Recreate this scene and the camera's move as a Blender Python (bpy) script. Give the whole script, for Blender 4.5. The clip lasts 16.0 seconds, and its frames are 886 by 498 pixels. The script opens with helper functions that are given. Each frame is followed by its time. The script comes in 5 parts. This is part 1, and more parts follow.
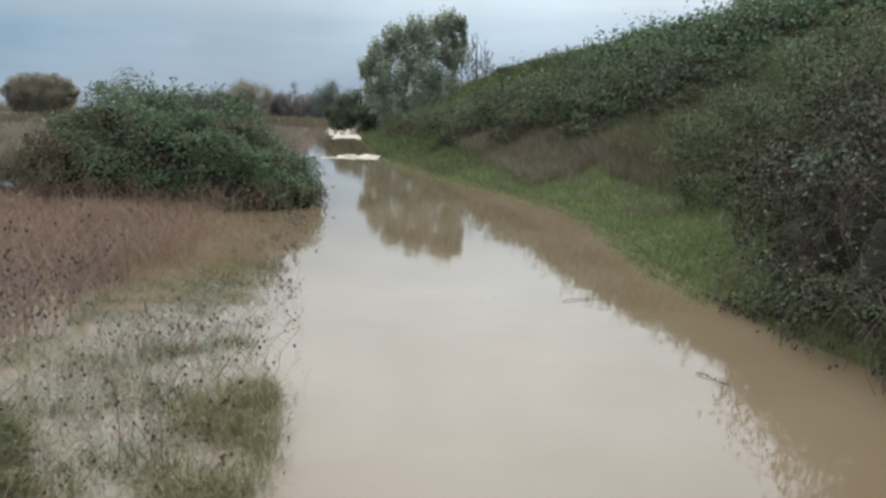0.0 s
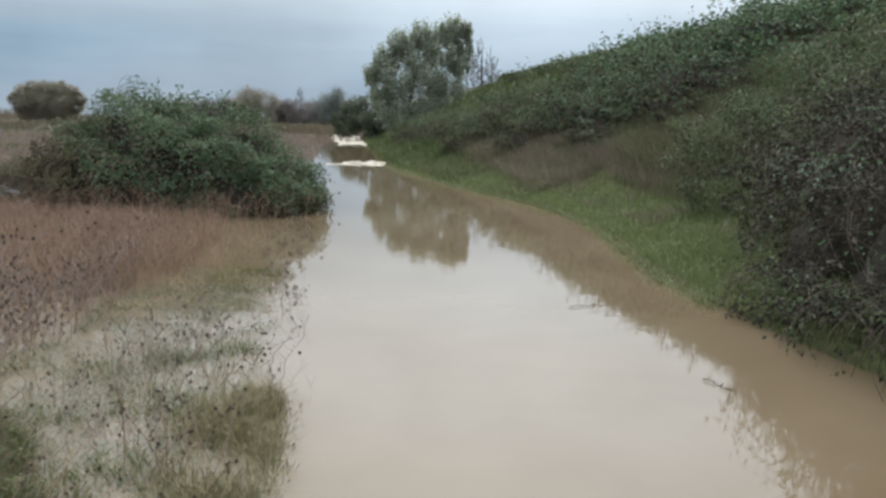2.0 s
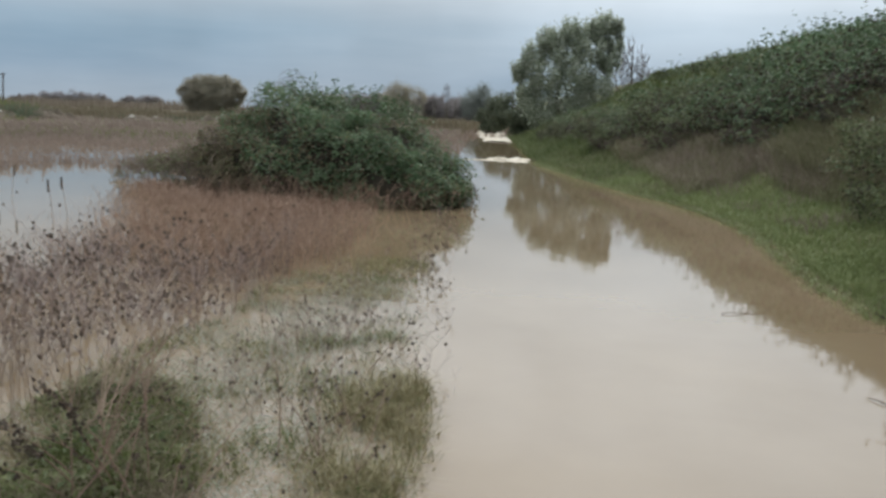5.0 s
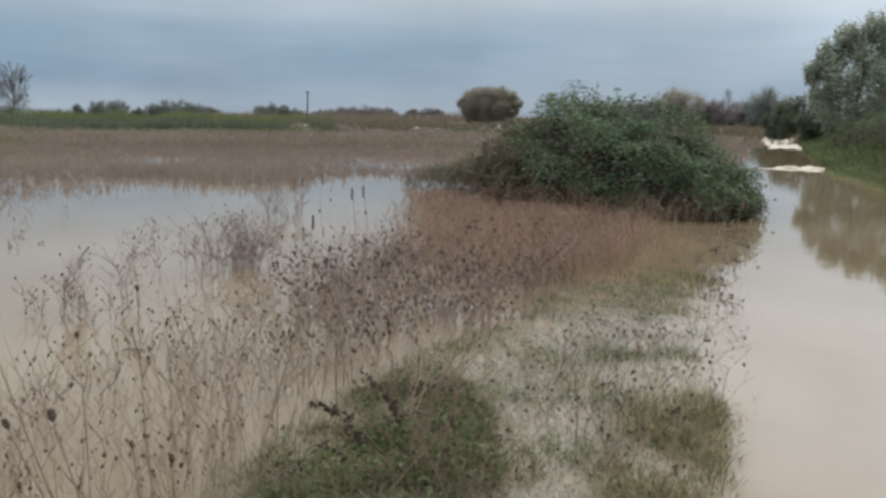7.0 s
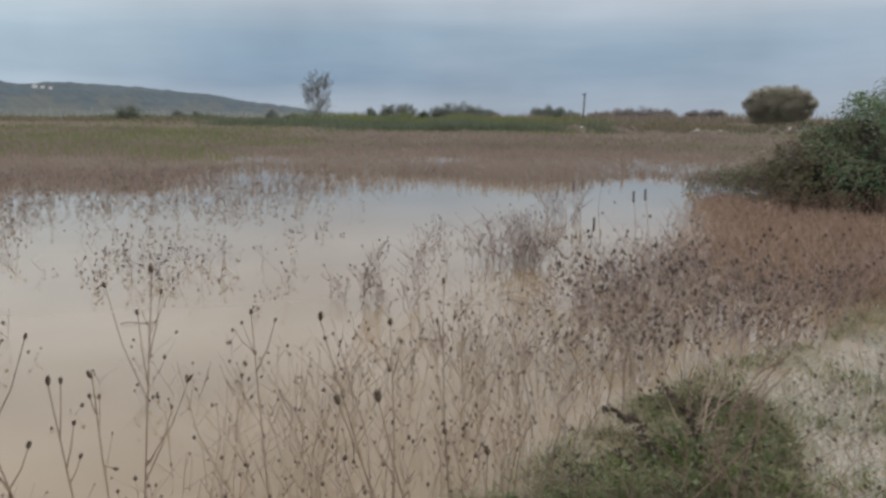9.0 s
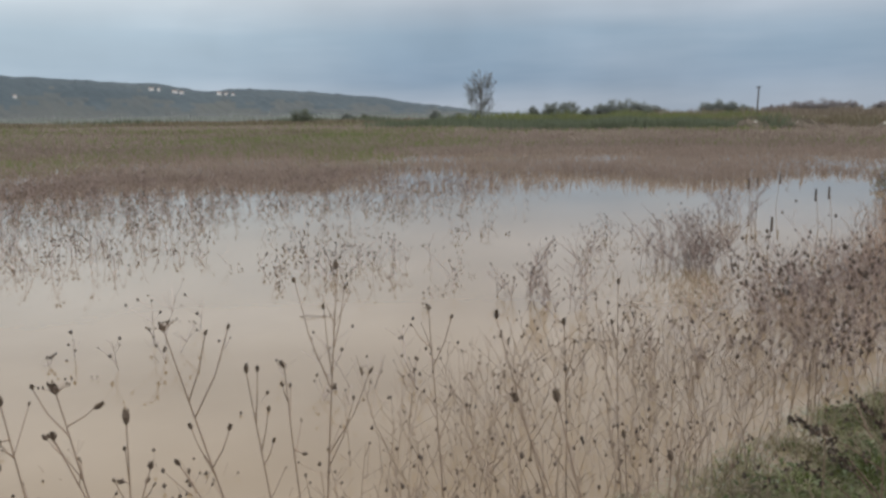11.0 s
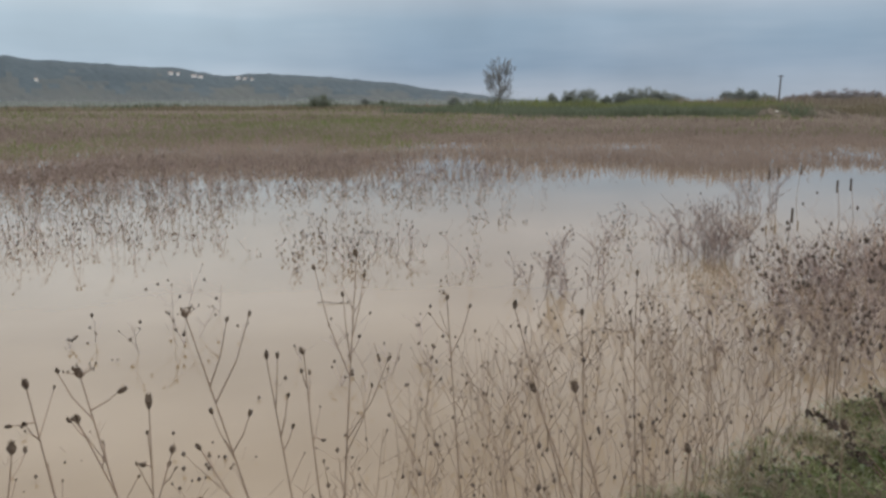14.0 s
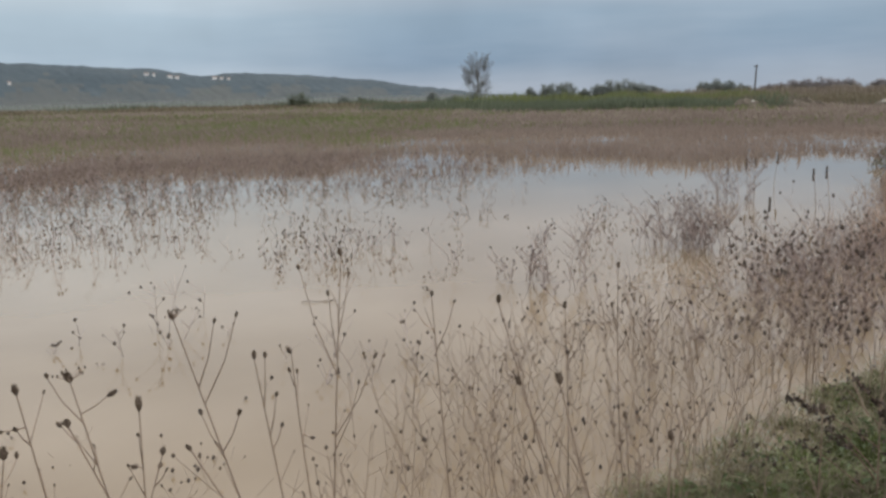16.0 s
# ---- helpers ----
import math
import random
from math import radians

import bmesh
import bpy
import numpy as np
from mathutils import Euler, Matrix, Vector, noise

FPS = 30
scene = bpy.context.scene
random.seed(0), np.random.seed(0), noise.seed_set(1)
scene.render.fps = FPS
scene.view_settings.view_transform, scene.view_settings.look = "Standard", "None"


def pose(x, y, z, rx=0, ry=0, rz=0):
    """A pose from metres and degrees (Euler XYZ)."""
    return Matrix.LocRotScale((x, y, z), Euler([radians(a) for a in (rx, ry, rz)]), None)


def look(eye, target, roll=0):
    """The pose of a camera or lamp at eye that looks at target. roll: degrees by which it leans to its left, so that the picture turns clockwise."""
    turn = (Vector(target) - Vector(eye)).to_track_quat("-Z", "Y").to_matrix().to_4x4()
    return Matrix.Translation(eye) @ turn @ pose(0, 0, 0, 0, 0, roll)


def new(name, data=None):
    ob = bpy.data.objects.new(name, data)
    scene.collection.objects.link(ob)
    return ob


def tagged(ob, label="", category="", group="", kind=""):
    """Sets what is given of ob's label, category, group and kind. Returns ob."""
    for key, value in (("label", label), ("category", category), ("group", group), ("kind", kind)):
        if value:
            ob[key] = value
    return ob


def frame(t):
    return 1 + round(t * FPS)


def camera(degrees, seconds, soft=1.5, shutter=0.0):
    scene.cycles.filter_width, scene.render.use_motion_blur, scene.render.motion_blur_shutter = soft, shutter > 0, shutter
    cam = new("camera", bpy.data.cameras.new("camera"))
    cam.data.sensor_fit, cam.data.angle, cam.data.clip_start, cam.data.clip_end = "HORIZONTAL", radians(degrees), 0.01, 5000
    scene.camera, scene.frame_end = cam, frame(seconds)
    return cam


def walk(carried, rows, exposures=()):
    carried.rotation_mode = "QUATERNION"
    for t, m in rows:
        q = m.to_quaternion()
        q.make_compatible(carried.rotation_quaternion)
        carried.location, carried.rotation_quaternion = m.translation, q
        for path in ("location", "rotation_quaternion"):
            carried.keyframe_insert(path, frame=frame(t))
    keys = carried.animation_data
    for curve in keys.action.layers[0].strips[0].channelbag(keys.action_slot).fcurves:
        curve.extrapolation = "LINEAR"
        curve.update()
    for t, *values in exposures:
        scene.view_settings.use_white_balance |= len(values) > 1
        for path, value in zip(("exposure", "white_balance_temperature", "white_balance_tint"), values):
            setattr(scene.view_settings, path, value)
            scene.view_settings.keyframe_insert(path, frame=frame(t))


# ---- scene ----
# The ground is z about 0, the flood stands at z = 0; y runs along the track, the eye starts 1.6 m above the water.
cam = camera(55.1, 16.0, soft=2.8, shutter=0.3)
PATH = [
    (0, (-0.026, 0.022, 1.614), (-0.016, 1.997, 1.301), 1.1),
    (0.5, (-0.03, 0.019, 1.618), (-0.038, 1.992, 1.288), 1.0),
    (1, (-0.029, 0.029, 1.621), (-0.039, 2.004, 1.303), 0.7),
    (1.5, (-0.025, 0.04, 1.616), (-0.031, 2.017, 1.318), 0.8),
    (2, (-0.021, 0.026, 1.616), (-0.025, 2.004, 1.317), 0.9),
    (2.5, (-0.025, 0.031, 1.614), (-0.028, 2.007, 1.304), 1.2),
    (3, (-0.03, 0.039, 1.615), (-0.04, 2.016, 1.311), 1.2),
    (3.2, (-0.029, 0.043, 1.613), (-0.046, 2.019, 1.306), 1.6),
    (5.3, (-0.104, 0.03, 1.604), (-0.533, 1.958, 1.289), 1.3),
    (5.5, (-0.117, 0.02, 1.611), (-0.619, 1.93, 1.295), 0.9),
    (6, (-0.153, -0.014, 1.616), (-0.808, 1.852, 1.314), 1.0),
    (6.5, (-0.187, -0.04, 1.616), (-0.978, 1.77, 1.305), 1.1),
    (7, (-0.219, -0.062, 1.625), (-1.14, 1.686, 1.317), 0.7),
    (7.5, (-0.25, -0.073, 1.623), (-1.309, 1.597, 1.326), 0.0),
    (8, (-0.285, -0.083, 1.621), (-1.466, 1.503, 1.319), -0.1),
    (8.5, (-0.299, -0.12, 1.624), (-1.618, 1.352, 1.316), 0.1),
    (9, (-0.348, -0.103, 1.614), (-1.769, 1.269, 1.304), 0.5),
    (9.5, (-0.393, -0.087, 1.605), (-1.895, 1.195, 1.291), -0.0),
    (10, (-0.394, -0.088, 1.604), (-1.975, 1.098, 1.297), -0.8),
    (10.2, (-0.38, -0.122, 1.607), (-1.995, 1.021, 1.316), -1.1),
    (12.3, (-0.368, -0.158, 1.623), (-2.041, 0.887, 1.29), -0.6),
    (12.5, (-0.374, -0.157, 1.625), (-2.045, 0.891, 1.291), -0.5),
    (13, (-0.373, -0.158, 1.625), (-2.049, 0.879, 1.288), -0.5),
    (13.5, (-0.369, -0.161, 1.626), (-2.053, 0.865, 1.293), -0.5),
    (14, (-0.37, -0.161, 1.626), (-2.043, 0.88, 1.284), -0.2),
    (14.5, (-0.362, -0.168, 1.629), (-2.032, 0.879, 1.289), -0.4),
    (15, (-0.351, -0.178, 1.632), (-2.031, 0.855, 1.302), -0.7),
    (15.5, (-0.345, -0.182, 1.634), (-2.011, 0.87, 1.291), -1.2),
    (16, (-0.346, -0.182, 1.634), (-1.995, 0.894, 1.282), -1.3),
]
walk(cam, [(t, look(eye, target, roll)) for t, eye, target, roll in PATH],
     ((0.0, 0.10, 6350, 9), (3.2, 0.10, 6350, 9), (5.5, 0.0, 6500, 10), (8.0, 0.0, 6550, 12), (10.0, 0.0, 6650, 14), (16.0, 0.0, 6650, 14)))

# ---- light: an overcast afternoon sky, blue-grey low down, white above ----
SUN_TURN, SUN_HEIGHT = radians(8), radians(50)  # to the right of the y axis
SUN_WAY = (math.sin(SUN_TURN) * math.cos(SUN_HEIGHT), math.cos(SUN_TURN) * math.cos(SUN_HEIGHT), math.sin(SUN_HEIGHT))
world = bpy.data.worlds.new("overcast_sky")
scene.world = world
world.use_nodes = True
wn, wl = world.node_tree.nodes, world.node_tree.links
wn.clear()
sky = wn.new("ShaderNodeTexSky")
sky.sky_type, sky.sun_disc = "NISHITA", False
sky.sun_elevation, sky.sun_rotation = SUN_HEIGHT, SUN_TURN
way = wn.new("ShaderNodeTexCoord")
split = wn.new("ShaderNodeSeparateXYZ")
wl.new(way.outputs["Generated"], split.inputs[0])
low = wn.new("ShaderNodeValToRGB")
wl.new(split.outputs["Z"], low.inputs[0])
STOPS = ((0.0, (0.285, 0.37, 0.462)), (0.04, (0.223, 0.333, 0.456)), (0.09, (0.278, 0.396, 0.508)), (0.14, (0.49, 0.56, 0.62)), (0.24, (0.82, 0.88, 0.92)), (0.45, (1.15, 1.21, 1.25)), (1.0, (1.40, 1.47, 1.52)))
while len(low.color_ramp.elements) < len(STOPS):
    low.color_ramp.elements.new(0.5)
for el, (at, col) in zip(low.color_ramp.elements, STOPS):
    el.position, el.color = at, (*col, 1)
stretch = wn.new("ShaderNodeMapping")
stretch.inputs["Scale"].default_value = (0.8, 0.8, 6.0)
wl.new(way.outputs["Generated"], stretch.inputs[0])
bank = wn.new("ShaderNodeTexNoise")
bank.inputs["Scale"].default_value, bank.inputs["Detail"].default_value, bank.inputs["Roughness"].default_value = 1.6, 5, 0.5
wl.new(stretch.outputs[0], bank.inputs[0])
band = wn.new("ShaderNodeValToRGB")
band.color_ramp.elements[0].position, band.color_ramp.elements[1].position = 0.42, 0.68
wl.new(bank.outputs[0], band.inputs[0])
lighten = wn.new("ShaderNodeMix")
lighten.data_type, lighten.blend_type = "RGBA", "LIGHTEN"
lighten.inputs["B"].default_value = (0.68, 0.71, 0.75, 1)
wl.new(low.outputs[0], lighten.inputs["A"])
veil = wn.new("ShaderNodeMath")
veil.operation = "MULTIPLY"
veil.inputs[1].default_value = 0.30
wl.new(band.outputs[0], veil.inputs[0])
wl.new(veil.outputs[0], lighten.inputs["Factor"])
clouds, clear, both, out = wn.new("ShaderNodeBackground"), wn.new("ShaderNodeBackground"), wn.new("ShaderNodeAddShader"), wn.new("ShaderNodeOutputWorld")
clouds.inputs[1].default_value, clear.inputs[1].default_value = 0.92, 0.006
# the clouds are brighter round the hidden sun
near_sun = wn.new("ShaderNodeVectorMath")
near_sun.operation = "DOT_PRODUCT"
near_sun.inputs[1].default_value = SUN_WAY
wl.new(way.outputs["Generated"], near_sun.inputs[0])
shine = wn.new("ShaderNodeMapRange")
shine.interpolation_type = "SMOOTHSTEP"
for socket, value in zip(("From Min", "From Max", "To Min", "To Max"), (0.66, 1.0, 0.0, 1.0)):
    shine.inputs[socket].default_value = value
wl.new(near_sun.outputs["Value"], shine.inputs[0])
glow = wn.new("ShaderNodeMix")
glow.data_type, glow.blend_type = "RGBA", "ADD"
glow.inputs["B"].default_value = (1.85, 1.95, 2.03, 1)
wl.new(shine.outputs[0], glow.inputs["Factor"])
wl.new(lighten.outputs["Result"], glow.inputs["A"])
# a lighter bank of cloud over the hill
far_bank = wn.new("ShaderNodeVectorMath")
far_bank.operation = "DOT_PRODUCT"
far_bank.inputs[1].default_value = (-math.sin(radians(88)) * 0.97, math.cos(radians(88)) * 0.97, 0.26)
wl.new(way.outputs["Generated"], far_bank.inputs[0])
bank_light = wn.new("ShaderNodeMapRange")
bank_light.interpolation_type = "SMOOTHSTEP"
for socket, value in zip(("From Min", "From Max", "To Min", "To Max"), (0.84, 1.0, 0.0, 1.0)):
    bank_light.inputs[socket].default_value = value
wl.new(far_bank.outputs["Value"], bank_light.inputs[0])
west = wn.new("ShaderNodeMix")
west.data_type, west.blend_type = "RGBA", "ADD"
west.inputs["B"].default_value = (0.19, 0.215, 0.205, 1)
wl.new(bank_light.outputs[0], west.inputs["Factor"])
wl.new(glow.outputs["Result"], west.inputs["A"])
# soft lighter and darker banks
banks = wn.new("ShaderNodeMapRange")
for socket, value in zip(("From Min", "From Max", "To Min", "To Max"), (0.32, 0.68, 0.91, 1.09)):
    banks.inputs[socket].default_value = value
wl.new(bank.outputs[0], banks.inputs[0])
wl.new(west.outputs["Result"], clouds.inputs[0])
# rounded cloud shapes higher up
puffs, puff = wn.new("ShaderNodeTexNoise"), wn.new("ShaderNodeMapRange")
puffs.inputs["Scale"].default_value, puffs.inputs["Detail"].default_value = 5.0, 4
wl.new(way.outputs["Generated"], puffs.inputs[0])
for socket, value in zip(("From Min", "From Max", "To Min", "To Max"), (0.35, 0.65, 0.93, 1.07)):
    puff.inputs[socket].default_value = value
wl.new(puffs.outputs[0], puff.inputs[0])
shapes = wn.new("ShaderNodeMath")
shapes.operation = "MULTIPLY"
wl.new(banks.outputs[0], shapes.inputs[0])
wl.new(puff.outputs[0], shapes.inputs[1])
strong = wn.new("ShaderNodeMath")
strong.operation = "MULTIPLY"
strong.inputs[1].default_value = 0.92
wl.new(shapes.outputs[0], strong.inputs[0])
wl.new(strong.outputs[0], clouds.inputs[1])
wl.new(sky.outputs[0], clear.inputs[0])
wl.new(clouds.outputs[0], both.inputs[0])
wl.new(clear.outputs[0], both.inputs[1])
wl.new(both.outputs[0], out.inputs[0])
sun = new("sun", bpy.data.lights.new("sun", "SUN"))
sun.data.energy, sun.data.angle, sun.data.color = 0.7, radians(30), (1.0, 0.95, 0.88)
sun.matrix_world = look((0, 0, 0), [-c for c in SUN_WAY])

# ---- materials ----


def stuff_of(name, stops, rough=0.8, scale=6.0, island=0.5, bump=0.0, bump_scale=40.0, sheen=0.3, through_light=0.0):
    """A matt natural surface: colours of a ramp, picked by the piece and by two scales of noise."""
    m = bpy.data.materials.new(name)
    m.use_nodes = True
    n, l = m.node_tree.nodes, m.node_tree.links
    bsdf = n["Principled BSDF"]
    bsdf.inputs["Roughness"].default_value = rough
    bsdf.inputs["Specular IOR Level"].default_value = sheen
    geo, obj = n.new("ShaderNodeNewGeometry"), n.new("ShaderNodeTexCoord")
    big, fine = n.new("ShaderNodeTexNoise"), n.new("ShaderNodeTexNoise")
    big.inputs["Scale"].default_value, big.inputs["Detail"].default_value = scale * 0.1, 4
    fine.inputs["Scale"].default_value, fine.inputs["Detail"].default_value = scale, 6
    for tex in (big, fine):
        l.new(geo.outputs["Position"], tex.inputs[0])
    half = n.new("ShaderNodeMix")
    half.inputs["Factor"].default_value = 0.5
    l.new(big.outputs[0], half.inputs["A"])
    l.new(fine.outputs[0], half.inputs["B"])
    spread = n.new("ShaderNodeMapRange")
    spread.inputs["From Min"].default_value, spread.inputs["From Max"].default_value = 0.3, 0.7
    l.new(half.outputs["Result"], spread.inputs[0])
    pick = n.new("ShaderNodeMix")
    pick.inputs["Factor"].default_value = island
    l.new(spread.outputs[0], pick.inputs["A"])
    l.new(geo.outputs["Random Per Island"], pick.inputs["B"])
    ramp = n.new("ShaderNodeValToRGB")
    while len(ramp.color_ramp.elements) < len(stops):
        ramp.color_ramp.elements.new(0.5)
    for k, (el, col) in enumerate(zip(ramp.color_ramp.elements, stops)):
        el.position, el.color = k / (len(stops) - 1), (*col, 1)
    l.new(pick.outputs["Result"], ramp.inputs[0])
    l.new(ramp.outputs[0], bsdf.inputs["Base Color"])
    if bump:
        rough_noise, hump = n.new("ShaderNodeTexNoise"), n.new("ShaderNodeBump")
        rough_noise.inputs["Scale"].default_value, rough_noise.inputs["Detail"].default_value = bump_scale, 5
        l.new(geo.outputs["Position"], rough_noise.inputs[0])
        hump.inputs["Strength"].default_value, hump.inputs["Distance"].default_value = bump, 0.03
        l.new(rough_noise.outputs[0], hump.inputs["Height"])
        l.new(hump.outputs[0], bsdf.inputs["Normal"])
    if through_light:
        soft, mix = n.new("ShaderNodeBsdfTranslucent"), n.new("ShaderNodeMixShader")
        l.new(ramp.outputs[0], soft.inputs[0])
        mix.inputs[0].default_value = through_light
        l.new(bsdf.outputs[0], mix.inputs[1])
        l.new(soft.outputs[0], mix.inputs[2])
        l.new(mix.outputs[0], n["Material Output"].inputs[0])
    return m


BRAMBLE = stuff_of("bramble_leaf", [(0.032, 0.060, 0.028), (0.064, 0.112, 0.052), (0.096, 0.162, 0.076), (0.15, 0.213, 0.122), (0.25, 0.295, 0.215)], 0.45, 5, 0.65, sheen=0.5, through_light=0.25)
BRAMBLE_PALE = stuff_of("bramble_leaf_pale", [(0.06, 0.09, 0.035), (0.10, 0.13, 0.055), (0.17, 0.19, 0.09), (0.26, 0.26, 0.14)], 0.55, 5, 0.6, through_light=0.2)
# dead bramble leaves, darkened to carry the shade low in the thickets
BRAMBLE_DEAD_SHADE = stuff_of("bramble_leaf_dead_shaded", [(0.024, 0.018, 0.013), (0.046, 0.034, 0.026), (0.078, 0.058, 0.044), (0.125, 0.10, 0.075)], 0.75, 5, 0.65)
WITHERED = stuff_of("bramble_leaf_withered", [(0.07, 0.058, 0.037), (0.125, 0.105, 0.068), (0.18, 0.152, 0.10), (0.19, 0.175, 0.105)], 0.8, 5, 0.6)
OLIVE = stuff_of("bramble_leaf_olive", [(0.068, 0.092, 0.042), (0.105, 0.132, 0.062), (0.15, 0.17, 0.086), (0.20, 0.21, 0.12)], 0.6, 5, 0.6, through_light=0.2)
DEAD_GREY = stuff_of("withered_leaf", [(0.065, 0.054, 0.043), (0.11, 0.095, 0.078), (0.18, 0.158, 0.132)], 0.8, 5, 0.7)
# dead leaves of the near thickets, nearly black with shade put into the colour
THICKET_DEAD_SHADE = stuff_of("thicket_leaf_dead_shaded", [(0.016, 0.013, 0.010), (0.030, 0.025, 0.019), (0.052, 0.043, 0.033), (0.12, 0.105, 0.08)], 0.8, 5, 0.7)
CANE = stuff_of("bramble_cane", [(0.050, 0.037, 0.029), (0.10, 0.075, 0.059), (0.20, 0.158, 0.128)], 0.7, 9, 0.7)
# near-black colour of the bushes' inner shells: the shade deep inside, painted
HEART_SHADE = stuff_of("heart_shade", [(0.014, 0.014, 0.009), (0.028, 0.026, 0.017), (0.045, 0.038, 0.026)], 0.95, 7, 0.1, 1.0, 25)
POPLAR = stuff_of("poplar_leaf", [(0.17, 0.205, 0.14), (0.28, 0.32, 0.235), (0.42, 0.455, 0.37), (0.62, 0.64, 0.57)], 0.55, 2, 0.7, through_light=0.55)
DARK_LEAF = stuff_of("shrub_leaf", [(0.065, 0.082, 0.052), (0.11, 0.128, 0.084), (0.17, 0.185, 0.125)], 0.6, 2, 0.5, through_light=0.3)
# far foliage and twigs: base colours paled and greyed to paint in the haze
AUTUMN_HAZE = stuff_of("autumn_leaf_hazed", [(0.25, 0.228, 0.182), (0.295, 0.272, 0.215), (0.335, 0.312, 0.245), (0.325, 0.325, 0.245)], 0.8, 0.6, 0.2, through_light=0.55)
FAR_LEAF_HAZE = stuff_of("far_leaf_hazed", [(0.175, 0.20, 0.185), (0.235, 0.26, 0.24), (0.30, 0.32, 0.30)], 0.8, 0.6, 0.5, through_light=0.55)
TWIG_HAZE = stuff_of("far_twig_hazed", [(0.225, 0.208, 0.207), (0.285, 0.265, 0.264), (0.345, 0.322, 0.32)], 0.9, 0.6, 0.5, through_light=0.55)
BARK = stuff_of("bark", [(0.09, 0.08, 0.066), (0.16, 0.145, 0.12), (0.25, 0.23, 0.20)], 0.9, 6, 0.3, 0.5, 30)
STRAW = stuff_of("weed_stalk", [(0.13, 0.105, 0.094), (0.22, 0.18, 0.162), (0.33, 0.28, 0.25), (0.42, 0.37, 0.33)], 0.8, 2, 0.7)
MAUVE_STRAW = stuff_of("weed_stalk_mauve", [(0.097, 0.068, 0.061), (0.183, 0.137, 0.123), (0.295, 0.23, 0.208), (0.405, 0.335, 0.305)], 0.8, 1.2, 0.7)
RUST_STRAW = stuff_of("weed_stalk_rust", [(0.122, 0.076, 0.054), (0.232, 0.151, 0.108), (0.33, 0.23, 0.17), (0.42, 0.32, 0.25)], 0.8, 1.2, 0.75)
DROWNED = stuff_of("drowned_grass_blade", [(0.11, 0.145, 0.095), (0.20, 0.235, 0.175), (0.30, 0.33, 0.275), (0.42, 0.44, 0.39)], 0.5, 2.5, 0.5, through_light=0.3)
LEVEE_BROWN = stuff_of("levee_dead_grass", [(0.10, 0.084, 0.055), (0.145, 0.122, 0.082), (0.19, 0.16, 0.11), (0.135, 0.14, 0.072)], 0.9, 1.5, 0.4, through_light=0.2)
LEVEE_ROSE = stuff_of("levee_dead_weed", [(0.12, 0.096, 0.070), (0.19, 0.155, 0.12), (0.25, 0.21, 0.165), (0.17, 0.17, 0.10)], 0.9, 1.5, 0.5, through_light=0.2)
BROWN_STEM = stuff_of("carrot_stem", [(0.14, 0.098, 0.072), (0.22, 0.16, 0.118), (0.31, 0.24, 0.185)], 0.8, 9, 0.6)
SLOPE_GRASS = stuff_of("slope_grass_blade", [(0.105, 0.105, 0.056), (0.15, 0.148, 0.082), (0.20, 0.185, 0.115), (0.135, 0.16, 0.07)], 0.85, 1.5, 0.4, through_light=0.2)
SEED = stuff_of("seed_head", [(0.034, 0.025, 0.020), (0.068, 0.051, 0.040), (0.12, 0.092, 0.072)], 0.9, 12, 0.7, 0.6, 120)
CUP = stuff_of("carrot_seed_cup", [(0.055, 0.038, 0.027), (0.105, 0.076, 0.055), (0.18, 0.138, 0.10)], 0.9, 30, 0.5, 0.7, 200)
GRASS = stuff_of("grass_blade", [(0.039, 0.058, 0.015), (0.069, 0.096, 0.023), (0.114, 0.132, 0.041), (0.18, 0.165, 0.075)], 0.85, 2.5, 0.5, through_light=0.3)
LEVEE_GRASS = stuff_of("levee_grass_blade", [(0.055, 0.080, 0.028), (0.090, 0.118, 0.042), (0.125, 0.145, 0.060), (0.165, 0.155, 0.085)], 0.7, 2.5, 0.4, through_light=0.2)
LAWN = stuff_of("lawn_blade", [(0.105, 0.145, 0.052), (0.16, 0.20, 0.078), (0.21, 0.24, 0.105), (0.27, 0.255, 0.145)], 0.6, 2.5, 0.5, through_light=0.25)
DRY_GRASS = stuff_of("dry_grass_blade", [(0.14, 0.12, 0.062), (0.20, 0.175, 0.092), (0.27, 0.235, 0.13), (0.16, 0.17, 0.07)], 0.75, 2.5, 0.5)
FIELD = stuff_of("field_weed", [(0.150, 0.118, 0.098), (0.205, 0.163, 0.138), (0.25, 0.203, 0.173), (0.215, 0.192, 0.135)], 0.95, 0.35, 0.15, sheen=0.02, through_light=0.45)
FIELD_GREEN = stuff_of("field_grass", [(0.15, 0.135, 0.085), (0.145, 0.155, 0.075), (0.155, 0.182, 0.078), (0.20, 0.195, 0.12)], 0.95, 0.35, 0.15, sheen=0.02, through_light=0.45)
REED_GREEN = stuff_of("reed_blade", [(0.078, 0.098, 0.062), (0.112, 0.134, 0.086), (0.155, 0.172, 0.118)], 0.8, 0.5, 0.5, through_light=0.3)
# woods and farmland tinted blue-grey: the distance haze is mixed into the colour
HILL_HAZE = stuff_of("wooded_hill_hazed", [(0.018, 0.030, 0.037), (0.027, 0.043, 0.052), (0.038, 0.055, 0.063), (0.052, 0.064, 0.067)], 0.95, 0.12, 0.0, 1.0, 0.05)
HILL_FOOT_HAZE = stuff_of("farmland_hazed", [(0.034, 0.046, 0.050), (0.045, 0.055, 0.056), (0.058, 0.063, 0.060), (0.050, 0.063, 0.055)], 0.95, 0.08, 0.0, 0.5, 0.05)
